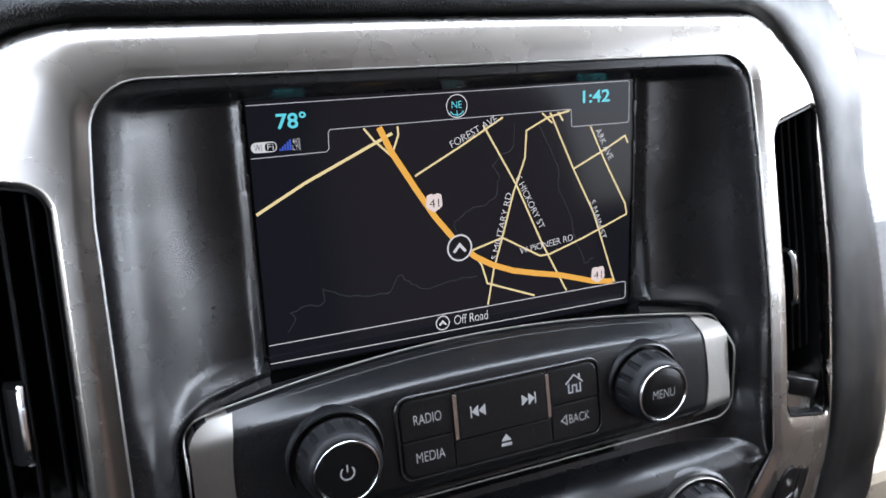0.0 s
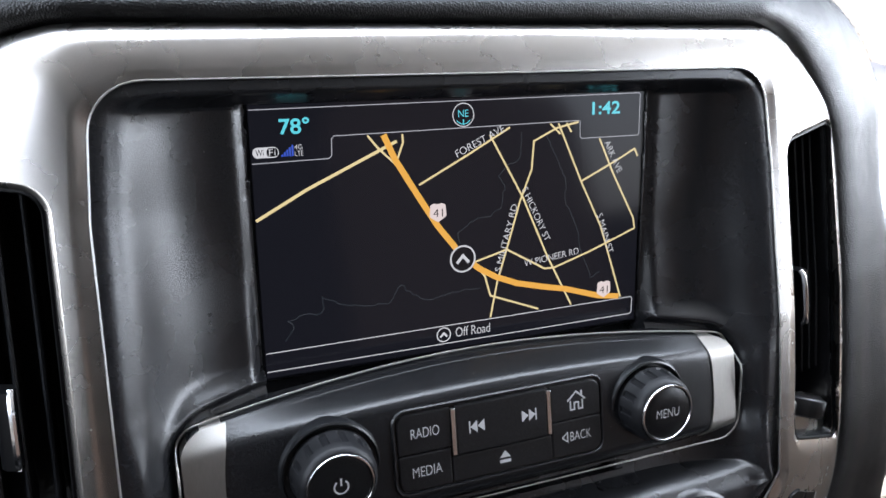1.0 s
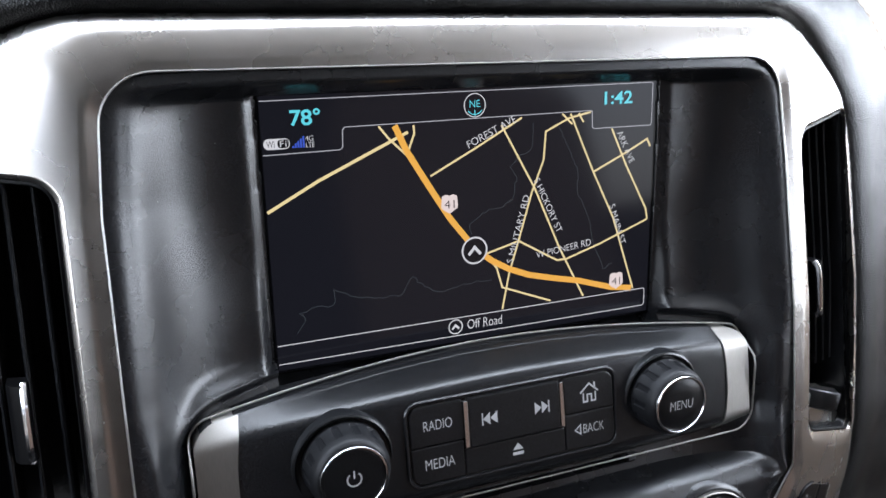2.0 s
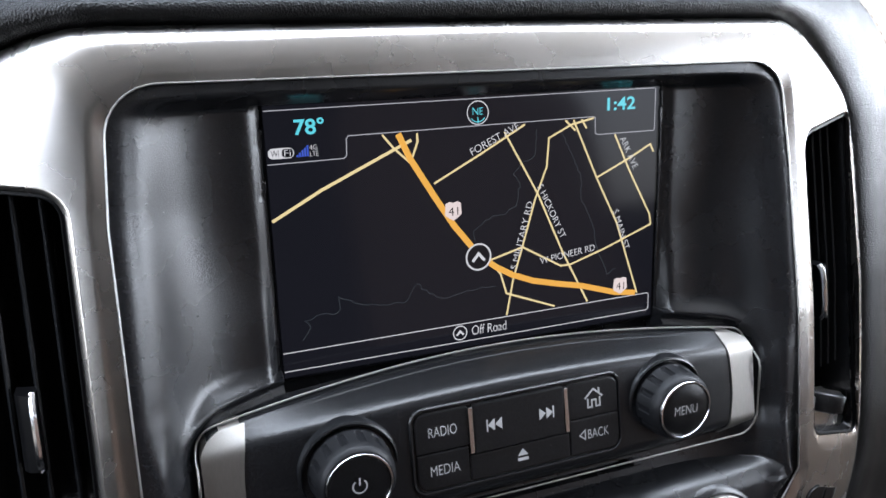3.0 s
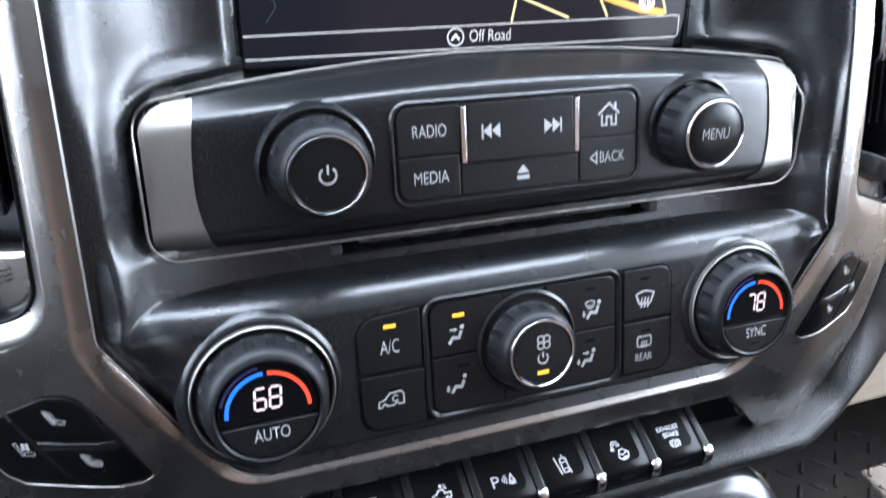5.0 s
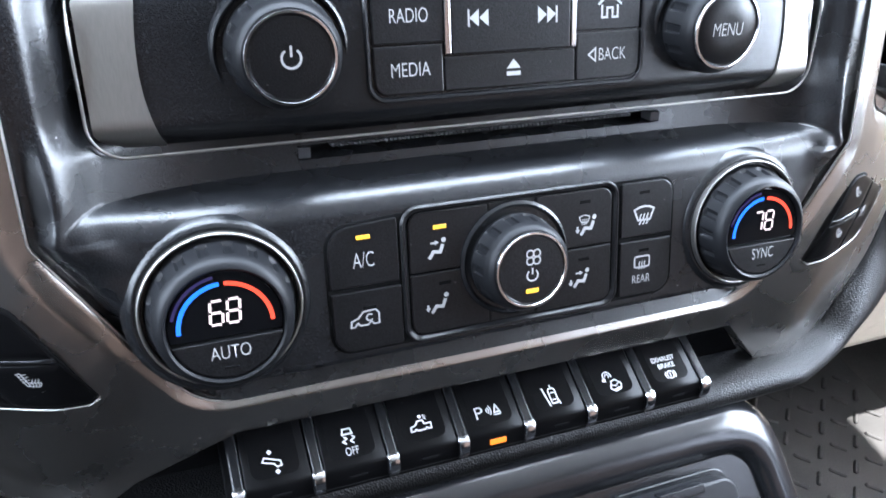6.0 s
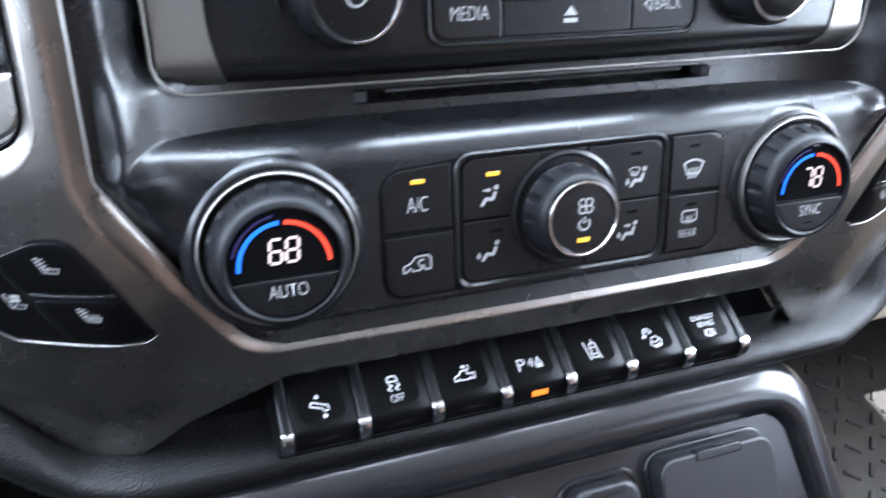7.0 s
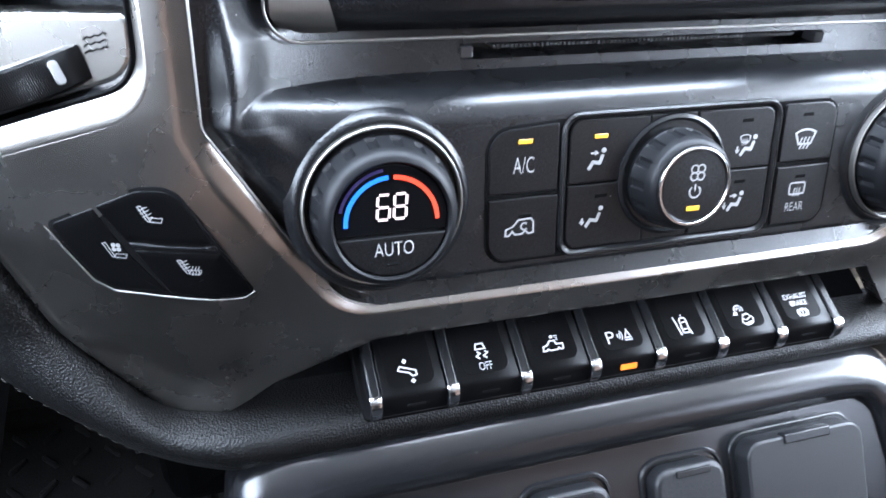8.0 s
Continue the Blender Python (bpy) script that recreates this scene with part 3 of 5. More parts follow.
# ---- display ----
def display():
    th = thing("infotainment_display", "lit navigation touchscreen showing a night road map in the dash", "car display")
    part("screen_glass", Geo().plate(rect(-88.6, 88.6, -53, 56.2, 2), 3.5, 0.0, 0.3), GLASS, th, "black glossy glass")
    part("map_background", Geo().flat(rect(-87.3, 87.3, -51.5, 55.2, 0), -0.06), UI_BACK, th)
    y = -0.14
    # frames of the status bar and of the lower bar
    part("status_frame", Geo().ribbon([(-87, 33.6), (-57.8, 34.0), (-56.6, 35), (-56.4, 41.4), (-55.5, 42.5), (53.5, 43.8), (54.8, 43.5), (55, 36.6), (56, 36), (85.3, 36), (86, 37), (86, 54.3), (85.4, 54.8), (-87, 53.4)], 0.34, y, False), UI_GREY, th)
    part("lower_frame", Geo().ribbon([(-87, -41.2), (84.8, -40.2), (85.6, -41), (85.6, -47.6), (84.6, -48.6), (-87, -48.9)], 0.38, y), UI_WHITE, th)
    roads = (
        ((-87, 12), (-67, 22.6), (-30, 39.2)),
        ((-42, 42), (-38, 37), (-26, 25.5)),
        ((-27.6, 41.8), (-27.4, 38.5), (-30, 32)),
        ((-21, 21), (0, 31.5), (20.5, 42.4)),
        ((11, 39.8), (26.8, 12), (39, -15), (52, -39.6)),
        ((54, 43.2), (43, 41), (32, 36), (31, 24), (25.2, 10), (19, -10), (14.4, -24), (11, -40)),
        ((40, 43), (45, 38.4)),
        ((44, 43), (56, 17), (67, -4.5), (79, -39.4)),
        ((48, 43), (50.5, 39)),
        ((65, 35.5), (73, 19), (84.6, -2), (85.6, -7)),
        ((56, 17), (74, 25), (84, 30), (85.8, 26.5)),
        ((4, -14), (12, -12), (19, -10.2), (38, -21), (43, -21), (60, -16), (67, -13.6), (85.6, -7)),
        ((4.6, -16), (8.4, -21), (11, -30), (35, -39.4)),
    )
    for k, r in enumerate(roads):
        part("road_line", Geo().ribbon(r, 1.25 if k == 0 else 0.85, y - 0.02 * (k % 5)), UI_ROAD, th)
    part("highway_line", Geo().ribbon([(-35.5, 42), (-31, 32), (-21, 15.6), (-13, 3), (-2, -11), (6, -17.4), (14, -22), (24, -26), (36, -29), (49, -31.8), (67, -37.4), (78, -39)], 2.6, y - 0.12), UI_HIGHWAY, th, "thick orange highway line")
    rivers = (
        ((-79, -37), (-75.4, -32), (-77.6, -29), (-69, -27), (-66, -28), (-63, -26), (-63.4, -21), (-57, -24.6), (-45, -27), (-35, -27), (-30, -20), (-25, -25), (-18, -28), (-7, -26), (6, -26)),
        ((-3, -5), (-4, -0.4), (5, 5), (10, 5), (16, 8), (18, 18), (15, 22), (20, 27), (25, 29), (26, 40)),
        ((38, 38), (43, 29), (48, 18), (48, 9), (54, -3), (57, -17), (60, -22), (62, -28), (67, -26)),
    )
    rng = random.Random(4)
    for r in rivers:
        line = [r[0]]
        for (x0, z0), (x1, z1) in zip(r, r[1:]):
            n = max(2, int(math.hypot(x1 - x0, z1 - z0) / 1.6))
            line += [(mixed(x0, x1, k / n) + rng.uniform(-0.55, 0.55) * (k < n), mixed(z0, z1, k / n) + rng.uniform(-0.55, 0.55) * (k < n)) for k in range(1, n + 1)]
        part("river_line", Geo().ribbon(line, 0.36, y), UI_RIVER, th)
    t = y - 0.2
    for body, w, h, x, z, turn in (("FOREST AVE", 24, 3.1, 6.5, 37.4, 24), ("S MILITARY RD", 30, 3.0, 18.6, -5, 74), ("S HICKORY ST", 27, 3.0, 33.4, 4, -64), ("W PIONEER RD", 28, 3.0, 41.5, -16, 6), ("S MAIN ST", 20, 3.0, 69.5, -8, -70), ("ARK AVE", 16, 3.0, 72.6, 27, -62)):
        text(body, w, h, x, z, t, UI_WHITE, th, turn, "street_name")
    text("78°", 11.5, 6.2, -70.5, 47.0, t, UI_CYAN, th, 0, "temperature_text", "cyan outside temperature", bold=0.02)
    text("1:42", 14.5, 5.6, 68, 48.8, t, UI_CYAN, th, 0, "clock_text", "cyan digital clock", bold=0.02)
    text("Off Road", 16.5, 4.2, 2.4, -44.4, t, UI_WHITE, th, 0, "status_text")
    # compass, position marker, shields
    c = part("compass", Geo().ribbon(disc(4.7, -1, 48.4), 0.4, t, True), UI_WHITE, th)
    text("NE", 4.6, 2.8, -1, 49, t, UI_CYAN, c)
    part("needle", Geo().ribbon([(-1, 46.6), (-1, 44.2)], 0.4, t).ribbon(arc(-1, 48.4, 3.7, 215, 325, 10), 0.35, t - 0.02), UI_CYAN, c)
    m = part("position_marker", Geo().flat(disc(5.6, -2, -12, 32), t - 0.02), UI_DARK, th)
    part("marker_ring", Geo().ribbon(disc(5.6, -2, -12, 32), 0.75, t - 0.05, True), UI_WHITE, m)
    part("marker_arrow", Geo().ribbon([(-4.8, -13.8), (-2, -10.6), (0.8, -13.8)], 1.3, t - 0.07), UI_WHITE, m)
    m = part("off_road_icon", Geo().ribbon(disc(3.1, -11.4, -44.6, 28), 0.5, t, True), UI_WHITE, th)
    part("arrow", Geo().ribbon([(-13, -45.6), (-11.4, -43.9), (-9.8, -45.6)], 0.9, t), UI_WHITE, m)
    for x, z, lum in ((-13, 9, 1), (69.5, -34.4, 0)):
        s = part("route_shield", Geo().flat(rp([(x - 3.4, z + 3.2, 0.6), (x - 1.6, z + 3.9, 0.6), (x, z + 3.4, 0.4), (x + 1.6, z + 3.9, 0.6), (x + 3.4, z + 3.2, 0.6), (x + 3.8, z - 1.8, 1.4), (x, z - 4.2, 0.6), (x - 3.8, z - 1.8, 1.4)][::-1], 4), t - 0.03), UI_SHIELD, th, "pale route shield")
        text("41", 4.4, 3.4, x, z - 0.2, t - 0.08, UI_DARK, s)
    # wireless and signal marks
    w = part("wireless_badge", Geo().flat(rect(-86.6, -76.8, 35.6, 39.6, 1.9), t), UI_WHITE, th)
    part("badge_half", Geo().flat(rect(-81.4, -77.2, 36, 39.2, 1.2), t - 0.05), UI_DARK, w)
    text("Wi", 3.0, 2.4, -84.0, 37.6, t - 0.08, UI_DARK, w)
    text("Fi", 2.4, 2.4, -79.3, 37.6, t - 0.08, UI_WHITE, w)
    for k in range(5):
        part("signal_bar", Geo().flat(rect(-76.0 + 1.0 * k, -75.25 + 1.0 * k, 35.8, 36.6 + 0.85 * k), t), UI_BLUE, th)
    text("4G", 3.0, 1.9, -69.4, 39.1, t, UI_WHITE, th, 0, "network_text")
    text("LTE", 3.2, 1.9, -69.2, 36.7, t, UI_WHITE, th, 0, "network_text")


display()


# ---- radio ----
def pod_depth(x, z):
    y = -33.3 + (z + 70.0) * 0.13
    top = pod_top(min(abs(x), 122.0))
    u = (z - top + 6.0) / 6.0
    y += mixed(18.5, 3.5, (abs(x) / 122.0) ** 2) * 0.5 * (u + math.sqrt(u * u + 0.05)) / 1.012
    y += 7.0 * smooth(-95.5, -104.0, z) ** 1.5
    return y + 4.0 * (abs(x) / 122.0) ** 4


def pod_rows(x0, x1, n, proud=0.0, m=40, shrink=0.0, bow=0.0):
    rows = []
    for k in range(m + 1):
        row = []
        for i in range(n + 1):
            x = x0 + (x1 - x0) * i / n
            e = max(0.0, abs(x) - 115.5)
            cut = 8.0 - math.sqrt(max(0.0, 64.0 - e * e)) if e > 0 else 0.0
            lo, hi = -103.0 + cut * 0.9 + shrink, pod_top(x) - cut - shrink
            z = lo + (hi - lo) * (1 - (1 - k / m) ** 1.9)
            inner = i / n if x0 < 0 else i / n - 1
            x += bow * (1.0 if z < -81.0 else 0.5) * inner * ((z + 81.0) / 22.0) ** 2
            row.append((x, pod_depth(x, z) - proud, z))
        rows.append(row)
    return rows


def shell(rows, back):
    """A sheet with its rim drawn back to a depth."""
    g = Geo().grid(rows)
    rim = [p for p in rows[0]] + [r[-1] for r in rows[1:]] + [p for p in rows[-1][-2::-1]] + [r[0] for r in rows[-2:0:-1]]
    g.loft([rim, [(x, back, z) for x, y, z in rim]])
    return g


def power_sign(g, x, z, r, w, y):
    g.ribbon(arc(x, z, r, 128, 412, 20), w, y)
    g.ribbon([(x, z + r * 0.15), (x, z + r * 1.3)], w, y)
    return g


def knob(name, parent, x, z, base, front, r_base, r_face, flutes, label):
    """Fluted knob: skirt, bright ring and face, along -y."""
    d = base - front
    k = part(name, Geo().lathe([(r_base * 0.9, base + 3, 0), (r_base * 1.0, base + 0.2, 0), (r_base * 1.0, base - 0.14 * d, 0), (r_base * 0.985, base - 0.17 * d, 1), (r_base * 0.95, base - 0.62 * d, 1), (r_base * 0.94, base - 0.66 * d, 0), (r_base * 0.91, base - 0.80 * d, 0), (r_base * 0.87, base - 0.90 * d, 0), (r_face * 1.08, base - 0.96 * d, 0), (r_face * 1.02, base - 0.96 * d, 0)], 192, x, z, flute=(flutes, r_base * 0.035)), RUBBER, parent, label, 30)
    part("ring", Geo().lathe([(r_face * 1.05, base - 0.9 * d), (r_face * 1.05, front - 0.2), (r_face * 1.035, front - 0.5), (r_face * 0.985, front - 0.55), (r_face * 0.96, front - 0.1), (r_face * 0.955, front + 1)], 72, x, z), CHROME, k, "bright chrome ring")
    part("face", Geo().lathe([(r_face * 0.965, front + 2), (r_face * 0.955, front + 0.2), (r_face * 0.92, front - 0.15), (r_face * 0.4, front - 0.35)], 64, x, z), KEY, k)
    return k


def radio():
    th = thing("radio_panel", "black radio control panel with two knobs, keys and silver end caps", "car radio", 0, 0, 0)
    part("faceplate", shell(pod_rows(-123, 123, 180), -8.0), BLACK_SMOOTH, th, sharp=55)
    for side in (-1, 1):
        a, b = sorted((side * 109.5, side * 123.3))
        rows = pod_rows(a, b, 18, 0.7, 36, -0.3, 4.5)
        c = part("end_cap", shell(rows, -15.0), BRUSHED, th, "brushed silver metal end cap", 50)
    # thin black bead added to catch a line of highlight along the brow
    part("brow_line", Geo().bead([(x, pod_depth(x, pod_top(x) - 1.0) - 0.05, pod_top(x) - 1.0) for x in np.linspace(-109, 109, 60)], 0.2, 5), BLACK_SMOOTH, th)
    # metal bead drawn where the black plastic rim would show a highlight
    top = pod_top(116.0) + 1.2
    line = arc(-115.0, -95.0, 9.8, 180, 270, 12) + [(x, -104.8) for x in np.linspace(-110, 110, 24)] + arc(115.0, -95.0, 9.8, 270, 360, 12)
    line += [(124.8, z) for z in np.linspace(-92, top - 10, 8)] + arc(115.8, top - 9.0, 9.0, 0, 82, 10)
    line += [(x, pod_top(x) + 1.4) for x in np.linspace(112, -112, 60)] + arc(-115.8, top - 9.0, 9.0, 98, 180, 10) + [(-124.8, z) for z in np.linspace(top - 10, -92, 8)]
    part("rim_highlight", Geo().bead([(x, mixed(-33.0, pod_depth(x, pod_top(min(abs(x), 122.0))) + 2.4, smooth(-72.0, -60.0, z)), z) for x, z in line], 0.45, 8, closed=True), BRUSHED, th, "thin metal bead in place of the black rim's highlight", 60)
    tilt = Matrix.Translation((0, -34.2, -77.5)) @ pose(0, 0, 0, -7.4).to_4x4()

    def local(g):
        return g.move(tilt)

    frame_out, frame_in = rect(-47.5, 48, -17.5, 17.5, 6, 8), rect(-45.8, 46.3, -15.8, 15.8, 4.6, 8)
    part("key_frame", local(Geo().loft([[(x, 3, z) for x, z in frame_out], [(x, -0.4, z) for x, z in frame_out], [(x, -0.9, z) for x, z in inset(frame_out, 0.5)], [(x, -0.8, z) for x, z in inset(frame_out, 1.2)], [(x, 0.2, z) for x, z in frame_in], [(x, 2.5, z) for x, z in frame_in]])), BLACK_SMOOTH, th, "thin raised black frame")
    part("key_bed", local(Geo().flat(frame_in, 1.0)), VOID, th)
    keys = {}
    for name, poly in (
        ("radio_key", rp([(-45.3, -0.6, 0.6), (-23.2, -0.6, 0.6), (-23.2, 15.3, 0.6), (-45.3, 15.3, 4.2)])),
        ("media_key", rp([(-45.3, -15.3, 4.2), (-23.6, -15.3, 0.6), (-23.6, -1.1, 0.6), (-45.3, -1.1, 0.6)])),
        ("seek_key", rect(-20.9, 19.6, -4.6, 15.3, 0.6)),
        ("eject_key", rp([(-23.1, -15.3, 0.6), (21.7, -15.3, 0.6), (21.7, -5.1, 0.6), (-23.1, -5.1, 0.6)])),
        ("home_key", rp([(22.1, 0.1, 0.6), (45.8, 0.1, 0.6), (45.8, 15.3, 4.2), (22.1, 15.3, 0.6)])),
        ("back_key", rp([(22.2, -15.3, 0.6), (45.8, -15.3, 4.2), (45.8, -0.4, 0.6), (22.2, -0.4, 0.6)])),
    ):
        keys[name] = part(name, local(Geo().plate(poly, 2, -0.9 if name != "seek_key" else -1.5, 0.45)), KEY, th)
    for x in (-22.1, 20.8):
        part("chrome_bar", local(Geo().plate(rect(x - 0.95, x + 0.95, -4.4, 14.6, 0.3), 1, -1.7, 0.35)), CHROME, th, "slim chrome bar")
    t = -1.05

    def mark(key, g):
        part("legend", g.move(tilt), PRINT, keys[key])

    def word(key, body, w, h, x, z):
        ob = text(body, w, h, x, z, 0, PRINT, keys[key])
        ob.data.transform(Matrix.Scale(1000, 4))
        ob.data.transform(Matrix.Scale(0.001, 4) @ tilt @ Matrix.Translation((0, t, 0)))

    word("radio_key", "RADIO", 11.8, 4.0, -34, 7.4)
    word("media_key", "MEDIA", 12.3, 4.0, -34, -8.0)
    word("back_key", "BACK", 10.2, 3.9, 35.6, -7.4)
    mark("back_key", Geo().ribbon([(29.0, -7.4), (27.0, -7.4 + 0.0), (29.0, -5.6)], 0.01, t).ribbon([(29.2, -5.4), (26.6, -7.4), (29.2, -9.4)], 0.5, t, True))
    s = Geo()
    for sgn, cx in ((-1, -11.6), (1, 10.8)):
        for k in (-1.3, 1.9):
            s.flat([(cx + sgn * (k + 1.6), 5.8), (cx + sgn * (k - 1.5), 8.3), (cx + sgn * (k - 1.5), 3.3)], t - 0.6)
        s.flat(rect(cx + sgn * 3.7 - 0.3, cx + sgn * 3.7 + 0.3, 3.3, 8.3), t - 0.6)
    mark("seek_key", s)
    mark("eject_key", Geo().flat([(-2.6, -9.8), (2.2, -9.8), (-0.2, -6.9)], t).flat(rect(-2.6, 2.2, -12.0, -10.7), t))
    h = Geo().ribbon([(29.9, 7.9), (34.2, 11.6), (38.5, 7.9)], 0.75, t).ribbon([(31.3, 7.8), (31.3, 4.0), (33.2, 4.0), (33.2, 6.9), (35.2, 6.9), (35.2, 4.0), (37.1, 4.0), (37.1, 7.8)], 0.7, t).ribbon([(36.8, 11.8), (36.8, 9.8)], 0.9, t)
    mark("home_key", h)
    # collars and knobs
    for x in (-71.5, 71.5):
        part("knob_collar", Geo().lathe([(20.2, -22), (19.8, -32.4), (19.2, -34.0), (18.5, -34.4), (17.8, -34.0), (17.3, -32.6), (16.8, -31.0)], 72, x, -78.0, False, True), BLACK_SMOOTH, th)
    k = knob("power_knob", th, -71.2, -77.7, -33.0, -47.0, 16.0, 12.0, 14, "black fluted volume knob")
    part("power_sign", power_sign(Geo(), -71.3, -77.6, 2.6, 0.65, -47.5), PRINT, k)
    k = knob("menu_knob", th, 71.6, -77.4, -33.0, -47.0, 16.0, 12.2, 14, "black fluted menu knob")
    text("MENU", 11.6, 4.0, 71.5, -77.2, -47.5, PRINT, k)
    # ends of the disc slot
    for x in (-65, 65):
        part("slot_end", Geo().plate(rect(x - 2.0, x + 2.0, -113.4, -110.0, 0.3), -18, -23.9, 0.3), CLEAR, th, "clear slot end piece")
    gz = Geo()
    for i in range(75):
        for j in range(2):
            gz.plate(rect(-56 + i * 1.5 + 0.75 * j, -55.1 + i * 1.5 + 0.75 * j, -110.9 - j * 0.8, -110.35 - j * 0.8, 0), -12, -21.6 + 1.4 * j, 0.1, 1)
    part("slot_brush", gz, MESH, th, "fine dark dust mesh")


radio()


# ---- climate controls ----
SEGMENTS = {"0": "abcdef", "1": "bc", "2": "abged", "3": "abgcd", "4": "fgbc", "5": "afgcd", "6": "afgedc", "7": "abc", "8": "abcdefg", "9": "abcdfg"}


def digits(body, x, z, w, h, y, lean=0.08):
    """Bars of seven-segment digits."""
    bars = []
    for i, ch in enumerate(body):
        ox = x + (i - (len(body) - 1) / 2) * w * 1.28
        pts = {"a": ((-.5, 1), (.5, 1)), "b": ((.5, 1), (.5, 0)), "c": ((.5, 0), (.5, -1)), "d": ((-.5, -1), (.5, -1)), "e": ((-.5, 0), (-.5, -1)), "f": ((-.5, 1), (-.5, 0)), "g": ((-.5, 0), (.5, 0))}
        for s in SEGMENTS[ch]:
            (x0, z0), (x1, z1) = pts[s]
            p0, p1 = Vector((ox + x0 * w + z0 * h / 2 * lean, z + z0 * h / 2)), Vector((ox + x1 * w + z1 * h / 2 * lean, z + z1 * h / 2))
            d = (p1 - p0).normalized() * 0.35
            bars.append(Geo().ribbon([p0 + d, p1 - d], 0.75, y))
    return bars


def airflow_sign(g, x, z, s, y, face=False, feet=False, screen=False):
    """Bent seat line with a dot, and the arrows that go with it."""
    g.ribbon([(x - 2.6 * s, z - 2.9 * s), (x - 1.0 * s, z - 0.6 * s), (x + 1.3 * s, z - 1.0 * s), (x + 2.3 * s, z + 1.6 * s)], 1.15 * s, y)
    g.flat(disc(0.85 * s, x + 2.6 * s, z + 3.0 * s, 14), y)
    if face:
        g.ribbon([(x - 2.0 * s, z + 2.3 * s), (x - 0.4 * s, z + 2.3 * s)], 0.6 * s, y)
        g.flat([(x - 0.5 * s, z + 3.2 * s), (x - 0.5 * s, z + 1.4 * s), (x + 0.9 * s, z + 2.3 * s)], y)
    if feet:
        g.ribbon([(x - 3.9 * s, z + 0.2 * s), (x - 3.9 * s, z - 1.1 * s)], 0.7 * s, y)
        g.flat([(x - 4.9 * s, z - 0.9 * s), (x - 2.9 * s, z - 0.9 * s), (x - 3.9 * s, z - 2.3 * s)], y)
    if screen:
        windscreen_sign(g, x - 1.2 * s, z + 2.2 * s, 0.48 * s, y)
    return g


def windscreen_sign(g, x, z, s, y):
    g.ribbon([(x - 2.6 * s, z - 1.6 * s), (x - 4.2 * s, z + 2.4 * s), (x - 2.2 * s, z + 3.3 * s), (x, z + 3.6 * s), (x + 2.2 * s, z + 3.3 * s), (x + 4.2 * s, z + 2.4 * s), (x + 2.6 * s, z - 1.6 * s)], 0.75 * s, y, True)
    return heat_lines(g, x, z - 0.6 * s, s, y)


def heat_lines(g, x, z, s, y):
    for k in (-1.5, 0, 1.5):
        g.ribbon([(x + (k - 0.5) * s, z - 2.8 * s), (x + (k + 0.2) * s, z - 1.6 * s), (x + (k - 0.3) * s, z - 0.2 * s), (x + (k + 0.3) * s, z + 1.4 * s)], 0.6 * s, y)
    return g


def fan_sign(g, x, z, s, y):
    for k in range(4):
        a = 45 + 90 * k
        g.ribbon(disc(1.25 * s, x + 1.65 * s * math.cos(radians(a)), z + 1.65 * s * math.sin(radians(a)), 12), 0.5 * s, y, True)
    return g


